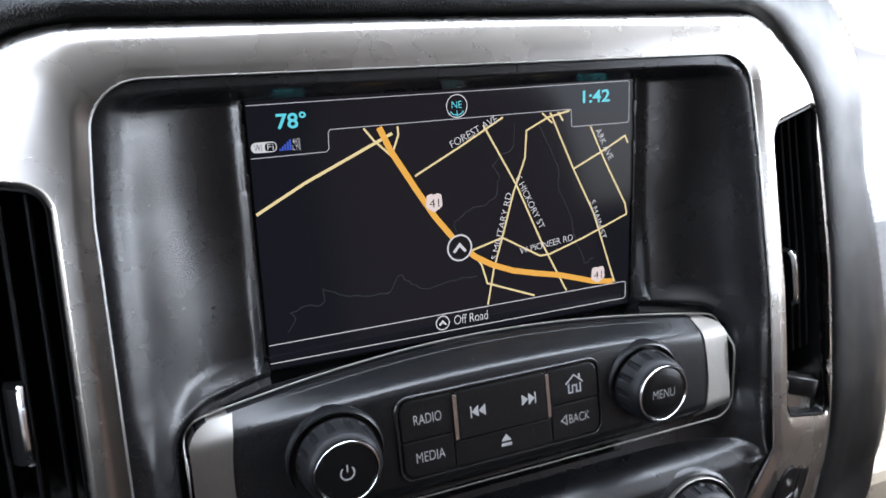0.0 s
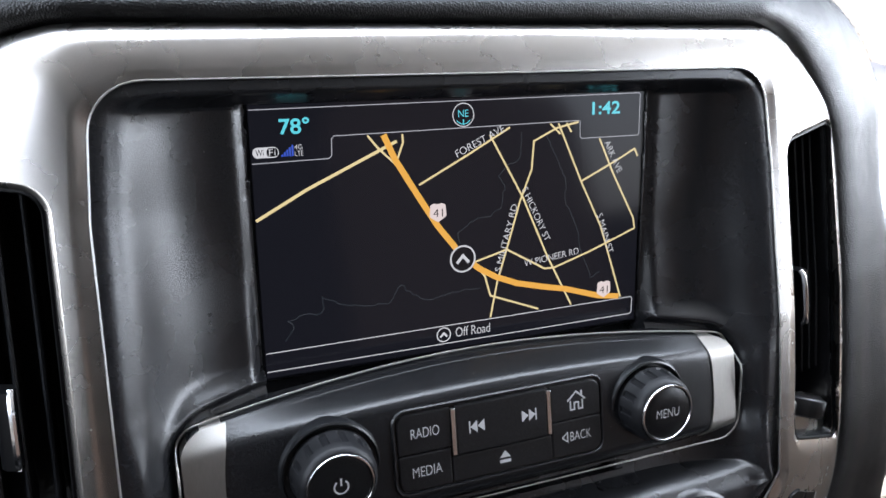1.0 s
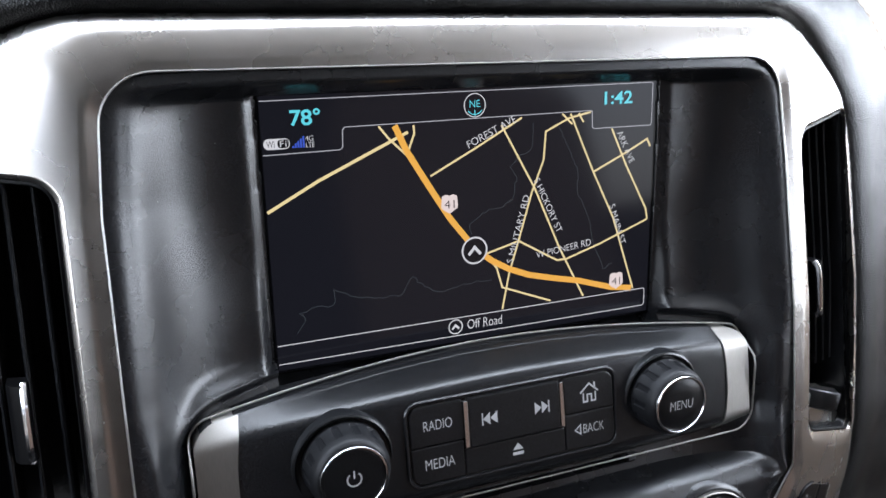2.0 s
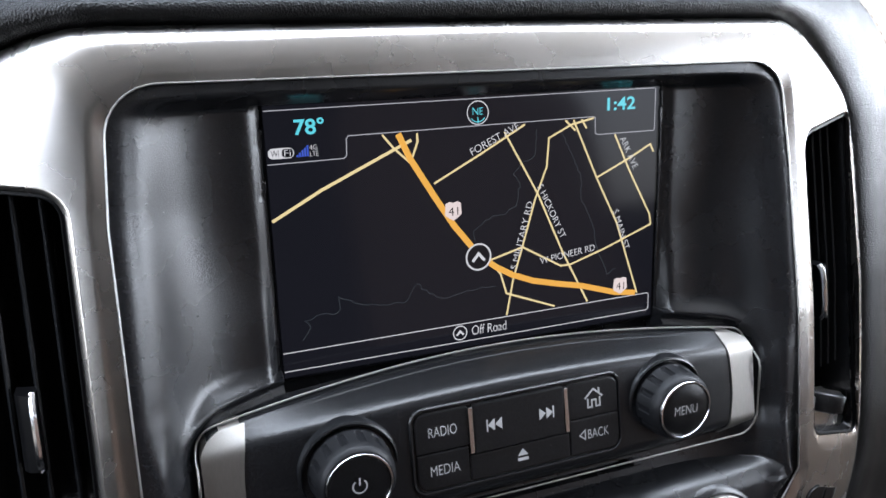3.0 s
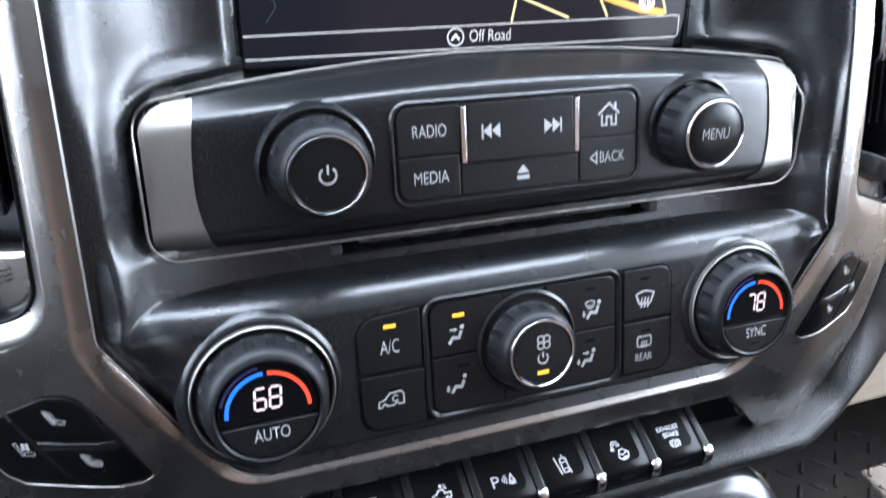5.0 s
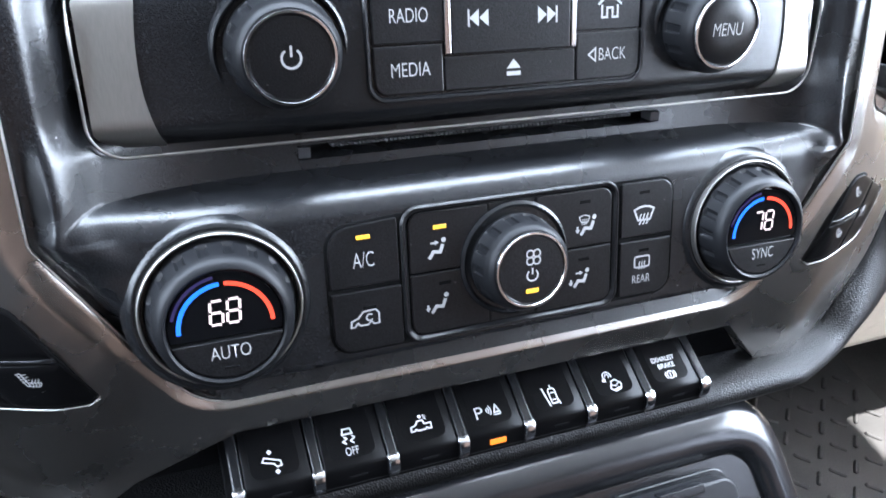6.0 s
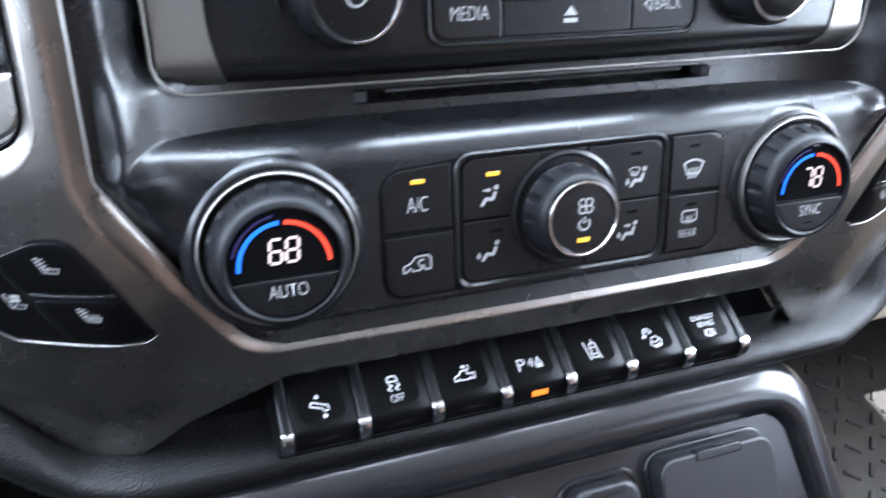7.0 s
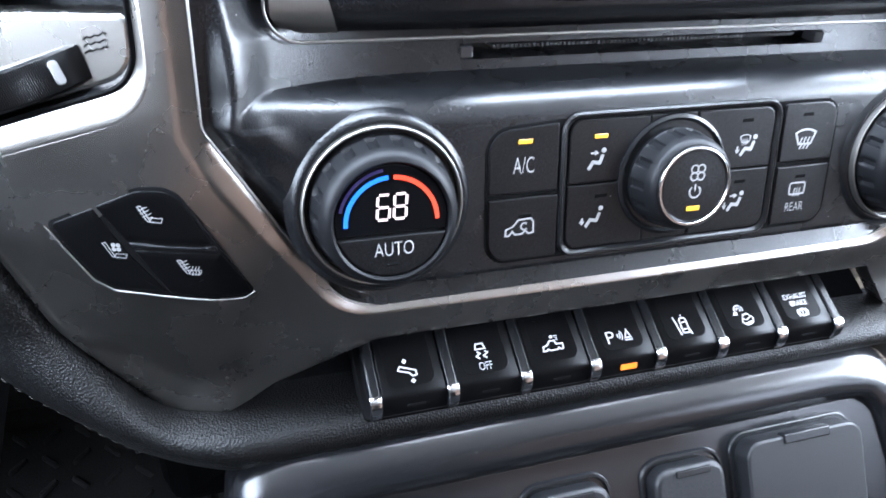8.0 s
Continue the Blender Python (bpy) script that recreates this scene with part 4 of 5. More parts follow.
def climate():
    th = thing("climate_panel", "black climate control panel with lit temperature knobs and keys", "climate controls", 0, -47.0, -148.0, -7.8)
    # keys in three banks; the proud near-black bed imitates shade in their gaps
    part("key_bed", Geo().plate(rp([(-65.5, -23.0, 7), (61.2, -22.3, 7), (61.2, 21.4, 6), (39.0, 21.4, 1), (-42.0, 21.0, 1), (-65.5, 19.4, 8)], 6), 3, -0.22, 0.15), VOID, th)
    keys = {}
    polys = (
        ("air_conditioning_key", rp([(-64.5, -0.6, 0.5), (-42.2, -0.6, 0.5), (-42.2, 20, 0.8), (-64.5, 18.4, 7)])),
        ("recirculation_key", rp([(-64.5, -22, 6), (-41.8, -22, 0.8), (-41.8, -2.2, 0.5), (-64.5, -2.2, 0.5)])),
        ("face_vent_key", rp([(-38.6, 0.5, 0.5), (-11.6, 0.5, 0.5), (-11.6, 20.2, 0.5), (-38.6, 20.2, 4)])),
        ("floor_vent_key", rp([(-38.6, -20.6, 4), (-11.6, -20.6, 0.5), (-11.6, -0.1, 0.5), (-38.6, -0.1, 0.5)])),
        ("fan_surround", rect(-11, 5.6, -20.6, 20.2, 0.4)),
        ("screen_floor_key", rp([(6.2, 0.5, 0.5), (35.2, 0.5, 0.5), (35.2, 20.2, 4), (6.2, 20.2, 0.5)])),
        ("face_floor_key", rp([(6.2, -20.6, 0.5), (35.2, -20.6, 4), (35.2, -0.1, 0.5), (6.2, -0.1, 0.5)])),
        ("screen_defrost_key", rp([(39.2, 0.9, 0.5), (60.2, 0.9, 0.5), (60.2, 20.4, 5), (39.2, 20.4, 0.8)])),
        ("rear_defrost_key", rp([(39.2, -21.2, 0.8), (60.2, -21.2, 6), (60.2, -0.9, 0.5), (39.2, -0.9, 0.5)])),
    )
    for name, poly in polys:
        keys[name] = part(name, Geo().plate(poly, 1.5, -0.8 if name != "fan_surround" else -0.4, 0.4), KEY, th)
    fo, fi = rect(-41.3, 38.0, -23.3, 22.6, 6, 8), rect(-39.2, 35.9, -21.2, 20.8, 4.4, 8)
    part("key_frame", Geo().loft([[(x, 2, z) for x, z in fo], [(x, -0.7, z) for x, z in fo], [(x, -1.3, z) for x, z in inset(fo, 0.6)], [(x, -1.2, z) for x, z in inset(fo, 1.3)], [(x, -0.2, z) for x, z in fi], [(x, 1.5, z) for x, z in fi]]), KEY, th, "thin raised black frame")
    t = -0.95
    lamps = (("air_conditioning_key", -53.2, 15.2, 1), ("recirculation_key", -52.6, -8.0, 0), ("face_vent_key", -28.2, 15.0, 1), ("floor_vent_key", -27, -4.0, 0), ("screen_floor_key", 24.6, 16.2, 0), ("face_floor_key", 24.4, -4.2, 0), ("screen_defrost_key", 48.4, 16.6, 0), ("rear_defrost_key", 49, -4.6, 0))
    for key, x, z, lit in lamps:
        part("indicator", Geo().plate(rect(x - 2.2, x + 2.2, z - 0.65, z + 0.65, 0.2), 0, t - 0.1 if lit else t + 0.12, 0.12, 1), LED_AMBER if lit else VOID, keys[key], "lit amber indicator" if lit else "unlit indicator")

    def mark(key, g):
        part("legend", g, PRINT, keys[key])

    text("A/C", 6.8, 4.9, -53.6, 8.0, t, PRINT, keys["air_conditioning_key"])
    car = Geo().ribbon([(-57.6, -15.2), (-57.4, -13.2), (-55.2, -12.4), (-53.4, -10.4), (-49.4, -10.2), (-48.4, -11.4), (-48.4, -14.8), (-50, -15.0), (-51, -14.0), (-52.2, -15.0), (-54.4, -15.0), (-55.4, -14.0), (-56.4, -15.2)], 0.55, t, True)
    car.ribbon(arc(-51.4, -12.6, 1.1, 40, 320, 10), 0.5, t)
    car.move(Matrix.Translation((-1.4, 0, 1.4)))
    mark("recirculation_key", car)
    mark("face_vent_key", airflow_sign(Geo(), -29.6, 7.6, 0.98, t, face=True))
    mark("floor_vent_key", airflow_sign(Geo(), -29.4, -11.0, 0.98, t, feet=True))
    mark("screen_floor_key", airflow_sign(Geo(), 25.6, 7.6, 1.0, t, feet=True, screen=True))
    mark("face_floor_key", airflow_sign(Geo(), 23.2, -11.2, 0.98, t, face=True, feet=True))
    mark("screen_defrost_key", windscreen_sign(Geo(), 48.4, 8.2, 0.95, t))
    r = Geo().ribbon(rect(45.2, 51.4, -10.8, -6.8, 0.8), 0.6, t, True)
    mark("rear_defrost_key", heat_lines(r, 48.4, -9.6, 0.72, t))
    text("REAR", 7.4, 3.0, 48.2, -15.2, t, PRINT, keys["rear_defrost_key"])
    # fan knob
    part("knob_collar", Geo().lathe([(20.0, 2), (19.6, -1.4), (18.6, -2.0), (17.6, -1.2)], 72, -2.0, 0.5, False, True), BLACK_SMOOTH, th)
    k = knob("fan_knob", th, -2.0, 0.0, -0.6, -13.0, 16.0, 12.0, 14, "black fluted fan knob with a bright ring")
    g = fan_sign(Geo(), -1.6, 4.4, 1.0, -13.5)
    part("legend", power_sign(g, -2.0, -1.6, 1.9, 0.55, -13.5), PRINT, k)
    part("indicator", Geo().plate(rect(-4.2, 0.2, -7.6, -6.2, 0.2), -12, -13.6, 0.1, 1), LED_AMBER, k, "lit amber indicator")
    # temperature knobs
    for cx, value, word in ((-96.8, "68", "AUTO"), (92.3, "78", "SYNC")):
        cz = -0.1
        part("knob_collar", Geo().lathe([(27.6, 2), (26.6, 0.4), (25.7, -0.6), (24.9, -1.2), (24.2, -1.4), (23.2, -1.0)], 80, cx, cz, False, True), BLACK_SMOOTH, th)
        part("knob_ring", Geo().lathe([(23.5, 0), (23.4, -2.9), (23.1, -3.2), (22.7, -3.1), (22.6, -2.2), (22.4, 1)], 80, cx, cz, False, False), BRUSHED, th, "thin satin silver ring")
        # the knob droops a little towards its front
        lean = Matrix(((1, 0, 0, 0), (0, 1, 0, 0), (0, 0.10, 1, 0), (0, 0, 0, 1)))
        body = Geo().lathe([(22.0, 3), (21.6, -1.5, 0), (20.9, -2.6, 0), (20.7, -3.2, 1), (19.9, -8.0, 1), (19.8, -8.5, 0), (19.5, -9.8, 0), (18.8, -11.2, 0), (17.8, -12.2, 0), (16.9, -12.5, 0), (16.3, -12.0, 0), (16.1, -10.0, 0)], 200, cx, cz, flute=(18, 0.9))
        k = part("temperature_knob", body.move(lean), RUBBER, th, "black notched temperature knob with a lit display", 30)
        upper = arc(cx, cz, 15.9, -13, 193, 40)
        lower = arc(cx, cz, 15.9, 196, 344, 36)
        part("display", Geo().plate(upper, -8, -11.2, 0.3).move(lean), GLASS, k, "dark glossy display window")
        part("push_key", Geo().plate(lower, -8, -11.9, 0.5).move(lean), KEY, k)
        y = -11.4
        part("cold_arc", Geo().ribbon(arc(cx, cz - 0.6, 12.9, 181, 93, 24), 1.25, y).move(lean), LED_BLUE, k, "lit blue arc")
        # the blue arc's reflected glow, drawn as a dim glowing arc of its own
        part("blue_halo", Geo().ribbon(arc(cx, cz - 0.2, 14.7, 165, 98, 20), 0.9, y).move(lean), ARC_HALO, k, "dim blue halo painted beside the blue arc")
        part("warm_arc", Geo().ribbon(arc(cx, cz - 0.6, 12.9, 87, 0, 24), 1.25, y).move(lean), LED_RED, k, "lit red arc")
        for i in (0, 1):
            for g in digits(value[i], cx + 0.1 + (i - 0.5) * 4.7, cz + 4.0, 3.4, 7.0, y):
                part("digit_segment", g.move(lean), LED_WHITE, k)
        text(word, 11.2 if word == "AUTO" else 9.6, 4.0, cx + 0.2, cz - 9.0, -12.1, PRINT, k)
        part("indicator", Geo().plate(rect(cx - 2.0, cx + 2.0, cz - 13.0, cz - 12.3, 0.2), -10, -11.98, 0.1, 1).move(lean), VOID, k)


climate()


# ---- row of switches under the surround ----
def switch_sign(g, kind, y):
    if kind == "pedals":
        g.ribbon([(-4.2, 0.6), (-3.2, 2.2), (3.2, -0.2), (3.4, -2.2), (1.6, -2.6), (0.4, -1.0), (-3.4, 0.2)], 0.6, y, True)
        for cx, cz in ((-0.8, 4.2), (1.4, -4.6)):
            g.flat([(cx - 1.1, cz), (cx, cz - 1.2), (cx + 1.1, cz), (cx, cz + 1.2)], y)
    elif kind == "skid":
        g.ribbon([(-2.2, 3.6), (-1.6, 6.0), (1.6, 6.0), (2.2, 3.6)], 0.7, y, True)
        g.ribbon([(-1.8, 2.6), (-0.6, 1.6), (-2.4, 0.4), (-1.0, -0.8)], 0.7, y).ribbon([(1.8, 2.6), (2.8, 1.6), (1.0, 0.4), (2.2, -0.8)], 0.7, y)
    elif kind == "cargo":
        g.ribbon([(-4.8, -1.6), (-4.6, 0.4), (-2.4, 1.0), (-1.0, 2.8), (1.4, 2.8), (1.8, 1.0), (4.8, 1.0), (4.6, -1.4), (3.4, -1.6), (2.6, -0.8), (1.8, -1.6), (-1.6, -1.6), (-2.4, -0.8), (-3.2, -1.6)], 0.65, y, True)
        g.flat(disc(0.8, 0.4, 4.6, 12), y)
        for k in range(3):
            g.ribbon([(1.6 + 0.2 * k, 5.0 - 0.8 * k), (3.2, 4.8 - 0.9 * k)], 0.35, y)
    elif kind == "park":
        for k in range(3):
            g.ribbon(arc(-2.2, 0, 1.2 + 1.1 * k, -40, 40, 6), 0.5, y)
        g.ribbon([(2.4, -1.4), (5.2, -1.4), (3.9, 2.2)], 0.7, y, True).flat(rect(2.0, 5.6, -2.8, -2.1), y)
    elif kind == "lane":
        g.ribbon([(-3.8, 4.6), (-2.2, -4.8)], 0.75, y)
        g.ribbon([(2.4, -1.6), (3.2, -4.8)], 0.75, y)
        g.ribbon(rp([(-1.0, -3.8, 0.8), (2.4, -3.8, 0.8), (2.4, 3.6, 1.2), (-1.0, 3.6, 1.2)], 3), 0.7, y, True).ribbon([(-0.4, 1.4), (1.8, 1.4)], 0.6, y).ribbon([(-0.4, -2.0), (1.8, -2.0)], 0.6, y)
        g.ribbon([(0.7, 4.0), (0.7, 5.4)], 0.5, y)
    elif kind == "hill":
        g.ribbon(arc(-1.2, 3.0, 2.2, -20, 235, 14), 0.6, y).ribbon(arc(-1.2, 3.0, 1.0, -60, 200, 10), 0.5, y)
        g.flat([(-5.0, 0.8), (-2.6, 0.2), (-3.4, 2.6)], y)
        g.ribbon([(-1.6, -3.4), (0.0, 0.2), (2.4, 0.6), (4.8, -1.8), (3.8, -4.4), (0.6, -5.2)], 0.6, y, True)
        g.ribbon([(-0.6, -1.6), (1.2, -2.6), (3.8, -1.0)], 0.5, y).ribbon([(-0.2, -4.6), (3.4, -3.6)], 0.9, y)
    elif kind == "brake":
        g.ribbon(disc(1.9, 0.2, -3.4, 16), 0.6, y, True).ribbon(arc(0.2, -3.4, 2.9, -40, 40, 6), 0.5, y).ribbon(arc(0.2, -3.4, 2.9, 140, 220, 6), 0.5, y).ribbon([(0.2, -2.3), (0.2, -4.5)], 0.6, y)
    return g


def switches():
    # local frame: the switch faces lean back by 58 degrees
    th = thing("switch_bank", "row of seven gloss black rocker switches with chrome dividers", "switch panel", 1.3, -39.3, -214.7, -58)
    part("bed", Geo().plate(rect(-104, 92, -13, 30, 2), 12, 5.5, 0.5), VOID, th)
    part("recess", Geo().plate(rect(-138, 127, -2, 44, 2), 34, 19, 0.5), VOID, th)
    kinds = ("pedals", "skid", "cargo", "park", "lane", "hill", "brake")
    pitch, x0 = 26.9, -100.2
    for i in range(8):
        x = x0 + pitch * i
        d = part("divider", Geo().plate(rect(x - 1.9, x + 1.9, -10.6, 22, 0.6), 8, -0.9, 0.8, 3), BLACK_SMOOTH, th)
        prof = ((6, -7.6), (-1.2, -7.6), (-1.45, -8.2), (-1.3, -9.6), (-0.5, -10.9), (1.2, -12.2), (3.6, -13.2), (6, -13.4))
        tip = [[(x + dx, y + e, z + e) for y, z in prof] for dx, e in ((-2.1, 0.5), (-1.7, 0.1), (0, -0.1), (1.7, 0.1), (2.1, 0.5))]
        part("tip", Geo().loft(tip, True, True), CHROME, d, "chrome divider tip")
    for i, kind in enumerate(kinds):
        x = x0 + pitch * (i + 0.5)
        prof = ((7, 22), (-0.4, 22), (-0.4, -7.4), (-0.15, -8.4), (0.5, -9.2), (1.4, -9.9), (4.6, -12.4), (7, -12.8))
        rings = [[(x + dx, max(y, -0.4 + e), z) for y, z in prof] for dx, e in ((-11.2, 0.5), (-10.7, 0.0), (10.7, 0.0), (11.2, 0.5))]
        s = part("rocker_switch", Geo().loft(rings, True, True), PIANO, th)
        part("field", Geo().plate(rect(x - 8.6, x + 8.2, -5.4, 18, 3.2, 6), 0.5, -0.5, 0.1, 3), PIANO, s)
        sign = switch_sign(Geo(), kind, -0.62)
        if kind == "park":
            text("P", 3.2, 4.6, x - 4.6, -0.4, -0.62, PRINT_WHITE, s)
        elif kind == "skid":
            text("OFF", 4.8, 2.9, x - 0.2, -3.0, -0.62, PRINT_WHITE, s)
        elif kind == "brake":
            text("EXHAUST", 11.2, 2.2, x - 0.8, 4.2, -0.62, PRINT_WHITE, s, bold=0.012)
            text("BRAKE", 7.8, 2.2, x - 0.6, 1.2, -0.62, PRINT_WHITE, s, bold=0.012)
        for k in range(len(sign.v)):
            a, b, c = sign.v[k]
            sign.v[k] = (0.82 * a + x - 0.7, b, 0.82 * c - 0.2 + (0.6 if kind == 'skid' else 0.0))
        part("legend", sign, PRINT_WHITE, s)
        lit = kind == "park"
        half = 1.1 if lit else 0.5
        slot = Geo().plate(rect(-3.3, 3.3, -half, half, 0.3), 0.6, -0.3 if lit else -0.12, 0.12, 2).move(Matrix.Translation((x + 0.4, 2.9, -11.1)) @ Matrix.Rotation(radians(52), 4, "X"))
        part("indicator", slot, LED_ORANGE if lit else VOID, s, "lit orange indicator" if lit else "unlit indicator slot")


switches()


# ---- seat heater switches in the wings ----
def seat_sign(g, x, z, y, heat=True, fan=False, base=False):
    g.ribbon([(x - 3.4, z + 2.8), (x - 0.8, z - 2.2), (x + 0.0, z - 2.0), (x - 2.4, z + 3.2)], 0.3, y, True)
    g.ribbon([(x - 0.2, z - 2.2), (x + 0.6, z - 0.8), (x + 4.0, z - 0.8), (x + 3.4, z - 2.4)], 0.3, y, True)
    if heat:
        for k in range(4):
            g.ribbon([(x - 3.8 + 0.5 * k, z + 2.6 - 1.1 * k), (x - 2.6 + 0.5 * k, z + 3.2 - 1.1 * k), (x - 1.6 + 0.5 * k, z + 2.4 - 1.1 * k), (x - 0.4 + 0.5 * k, z + 3.0 - 1.1 * k)], 0.3, y)
    if base:
        for k in range(3):
            g.ribbon([(x + 0.8 + 1.0 * k, z - 2.8), (x + 1.2 + 1.0 * k, z - 1.4), (x + 0.9 + 1.0 * k, z - 0.4), (x + 1.4 + 1.0 * k, z + 0.8)], 0.28, y)
    if fan:
        for k in range(4):
            a = radians(45 + 90 * k)
            g.flat(disc(0.8, x + 0.8 + 1.1 * math.cos(a), z + 1.6 + 1.1 * math.sin(a), 10), y)
    return g


def seat_switches(side):
    x0, z0 = side * 160.0, -159.8
    y0 = face_depth(x0, z0) - 0.9
    th = thing("seat_switch_panel", "black heated and ventilated seat switches set in the silver surround", "switch panel", x0, y0, z0, group="seat switch panels")

    def flip(poly):
        return [(side * -x, z if z > 0 else z * 0.78) for x, z in poly]

    def laid(g):
        """Bends flat pieces onto the curved surround."""
        g.v = [(x * 0.956, face_depth(x0 + x * 0.956, z0 + z) - 0.9 - y0 + y, z) for x, y, z in g.v]
        return g

    def plate(poly, front, bevel):
        """A plate cut into strips, so that it can bend."""
        if area(poly) < 0:
            poly = poly[::-1]
        n = len(poly)
        g = Geo()
        cx, cz = sum(p[0] for p in poly) / n, sum(p[1] for p in poly) / n
        rings = [[(x, 4.0, z) for x, z in poly], [(x, front + bevel, z) for x, z in poly], [(x, front + 0.25 * bevel, z) for x, z in inset(poly, bevel * 0.4)]]
        face = inset(poly, bevel)
        for f in (1.0, 0.75, 0.5, 0.25, 0.02):
            rings.append([(cx + (x - cx) * f, front, cz + (z - cz) * f) for x, z in face])
        return laid(g.loft(rings, True, True))

    def finer(line):
        return [(mixed(p[0], q[0], k / 8), mixed(p[1], q[1], k / 8)) for p, q in zip(line, line[1:]) for k in range(8)] + [line[-1]]

    outline = flip(rp([(-29, 7.2, 2.5), (-2, 19.8, 9), (8.2, 20.4, 9), (27.3, -17.5, 2), (25.5, -20.3, 2), (-14.5, -18.4, 9), (-19, -13, 5)], 8))
    # near-black plate laid on the surround in place of the key gaps' shade
    part("frame", plate(finer(outline + outline[:1])[:-1], -0.08, 0.1), VOID, th)
    part("edge", laid(Geo().bead([(x, -0.3, z) for x, z in finer(flip([(-29.2, 6), (-24, -3), (-18.4, -14.2), (-13, -18.3), (5, -19.7), (24, -20.9), (27.2, -18.5)]))], 0.3, 6)), BRUSHED, th, "bright lower edge")
    keys = (
        (rp([(-27.6, 6.8, 2), (-14.9, 12.6, 0.5), (1.8, -17.2, 0.5), (-13.6, -17.0, 7), (-18, -12.6, 4)]), (-11.0, -0.4), dict(heat=False, fan=True)),
        (rp([(-14.0, 13.2, 0.5), (-2.4, 18.6, 8), (7.4, 19.2, 8), (16.8, 3.2, 0.5), (-7.2, 3.2, 0.5)], 8), (0.4, 11.6), dict(heat=True)),
        (rp([(-5.4, 0.4, 0.5), (18.6, 0.4, 0.5), (26.2, -17.0, 1.5), (24.6, -19.2, 1.5), (3.0, -18.0, 0.5)]), (9.2, -4.6), dict(heat=True, base=True)),
    )
    part("centre_bar", plate(flip(rp([(-6.8, 2.6, 0.4), (17.4, 2.6, 0.4), (18.4, 0.9, 0.4), (-5.9, 0.9, 0.4)])), -0.45, 0.3), BLACK_SMOOTH, th, "raised bar between two keys")
    for poly, (x, z), how in keys:
        k = part("seat_key", plate(flip(finer(poly + poly[:1])[:-1]), -0.42, 0.3), PIANO, th)
        g = seat_sign(Geo(), 0, 0, -0.55, **how)
        g.v = [(0.86 * p + side * -x, q, 0.86 * r + z) for p, q, r in g.v]
        part("legend", laid(g), PRINT, k)


seat_switches(-1)
seat_switches(1)


# ---- air vents ----
def vent(side):
    th = thing("air_vent", "black upright air vent with slats and a chrome-tipped tab", "air vent", group="air vents")

    def at(x, z, back):
        return (side * x, face_depth(x, z) + back, z)

    hole = rp([(155.0, 31.5, 9), (206.5, 38, 5), (212.5, -133.5, 5), (156.6, -113.4, 13)], 6)
    deep, deeper = inset(hole, 1.4), inset(hole, 4)
    part("housing", Geo().loft([[at(x, z, 2.0) for x, z in hole], [at(x, z, 5.0) for x, z in deep], [at(x, z, 34) for x, z in deeper]], False, True), BLACK_SMOOTH, th, "dark vent housing")
    part("vent_rim", Geo().bead([at(x, z, 1.6) for x, z in inset(hole, 1.0)], 0.9, 6, closed=True), PIANO, th)
    for k in range(5):
        x = 163.0 + 9.0 * k
        rows = [[at(x + dx, z, back) for dx, back in ((-0.8, 26), (-0.8, 9.6), (0, 8.8), (0.8, 9.6), (0.8, 26))] for z in np.linspace(-86 - 1.2 * k, 30 + k, 12)]
        part("slat", Geo().grid(rows), BLACK_SMOOTH, th)
    tab = Geo().loft([[at(175.5 + dx, z, back) for dx, back in ((-3.4, 12), (-3.2, 5), (-1.5, 3.2), (1.5, 3.2), (3.2, 5), (3.4, 12))] for z in (-60, -58, -36, -34)], True, True)
    t = part("tab", tab, PIANO, th, "black slat tab with a chrome edge")
    part("tab_edge", Geo().bead([at(173.2, z, b) for z, b in ((-60, 5.5), (-58, 3.6), (-53, 3.0), (-41, 3.0), (-36, 3.6), (-34, 5.5))], 1.3, 8), CHROME, t)
    # silver foot with the thumbwheel
    foot = rp([(157.6, -97, 3), (207.5, -99 if side < 0 else -111, 3), (211.5, -132, 4), (158.2, -112.4, 11)], 5)
    rings = [[at(x, z, b) for x, z in inset(foot, d)] for d, b in ((0, 18), (0, 9.0), (0.6, 8.2), (1.5, 8.0))]
    f = part("foot_plate", Geo().loft(rings, True, True), SILVER, th, "silver plate at the foot of the vent")
    for k in range(3):
        z0 = -102.0 - 1.7 * k
        part("wave_mark", Geo().bead([at(163.8 + 1.0 * i, z0 - 0.3 * i + (0.35 if i % 2 else -0.1), 7.8) for i in range(7)], 0.24, 5), VOID, f)
    wheel = Geo()
    tilt = Matrix.Translation((side * 187, -17.0 if side < 0 else -13.0, -116 if side < 0 else -110)) @ Matrix.Rotation(side * radians(20), 4, "Z") @ Matrix.Rotation(side * radians(20), 4, "Y")
    n = 96
    for k in range(n):
        a = math.pi * (k + 0.5) / n
        r = Geo().plate(rect(-0.2, 0.2, -4.4, 4.4, 0.1, 1), 2, -0.5, 0.15, 1)
        r.move(tilt @ Matrix.Translation((-19 * math.cos(a), -10 * math.sin(a), 0)) @ Matrix.Rotation(math.atan2(19 * math.cos(a) * 0.55, 10 * math.sin(a) + 3) * -1, 4, "Z"))
        base = len(wheel.v)
        wheel.v += r.v
        wheel.f += [tuple(base + i for i in q) for q in r.f]
    w = tagged(part("thumbwheel", wheel, KEY, th, "ribbed black thumbwheel"), kind="stuff")
    core = [[(-19 * math.cos(a) * s, -10 * math.sin(a) * s, z) for a in np.linspace(0, math.pi, 28)] for z, s in ((-5, 0.9), (-4.4, 0.99), (4.4, 0.99), (5, 0.9))]
    part("wheel_core", Geo().loft(core, True, True).move(tilt), KEY, w)
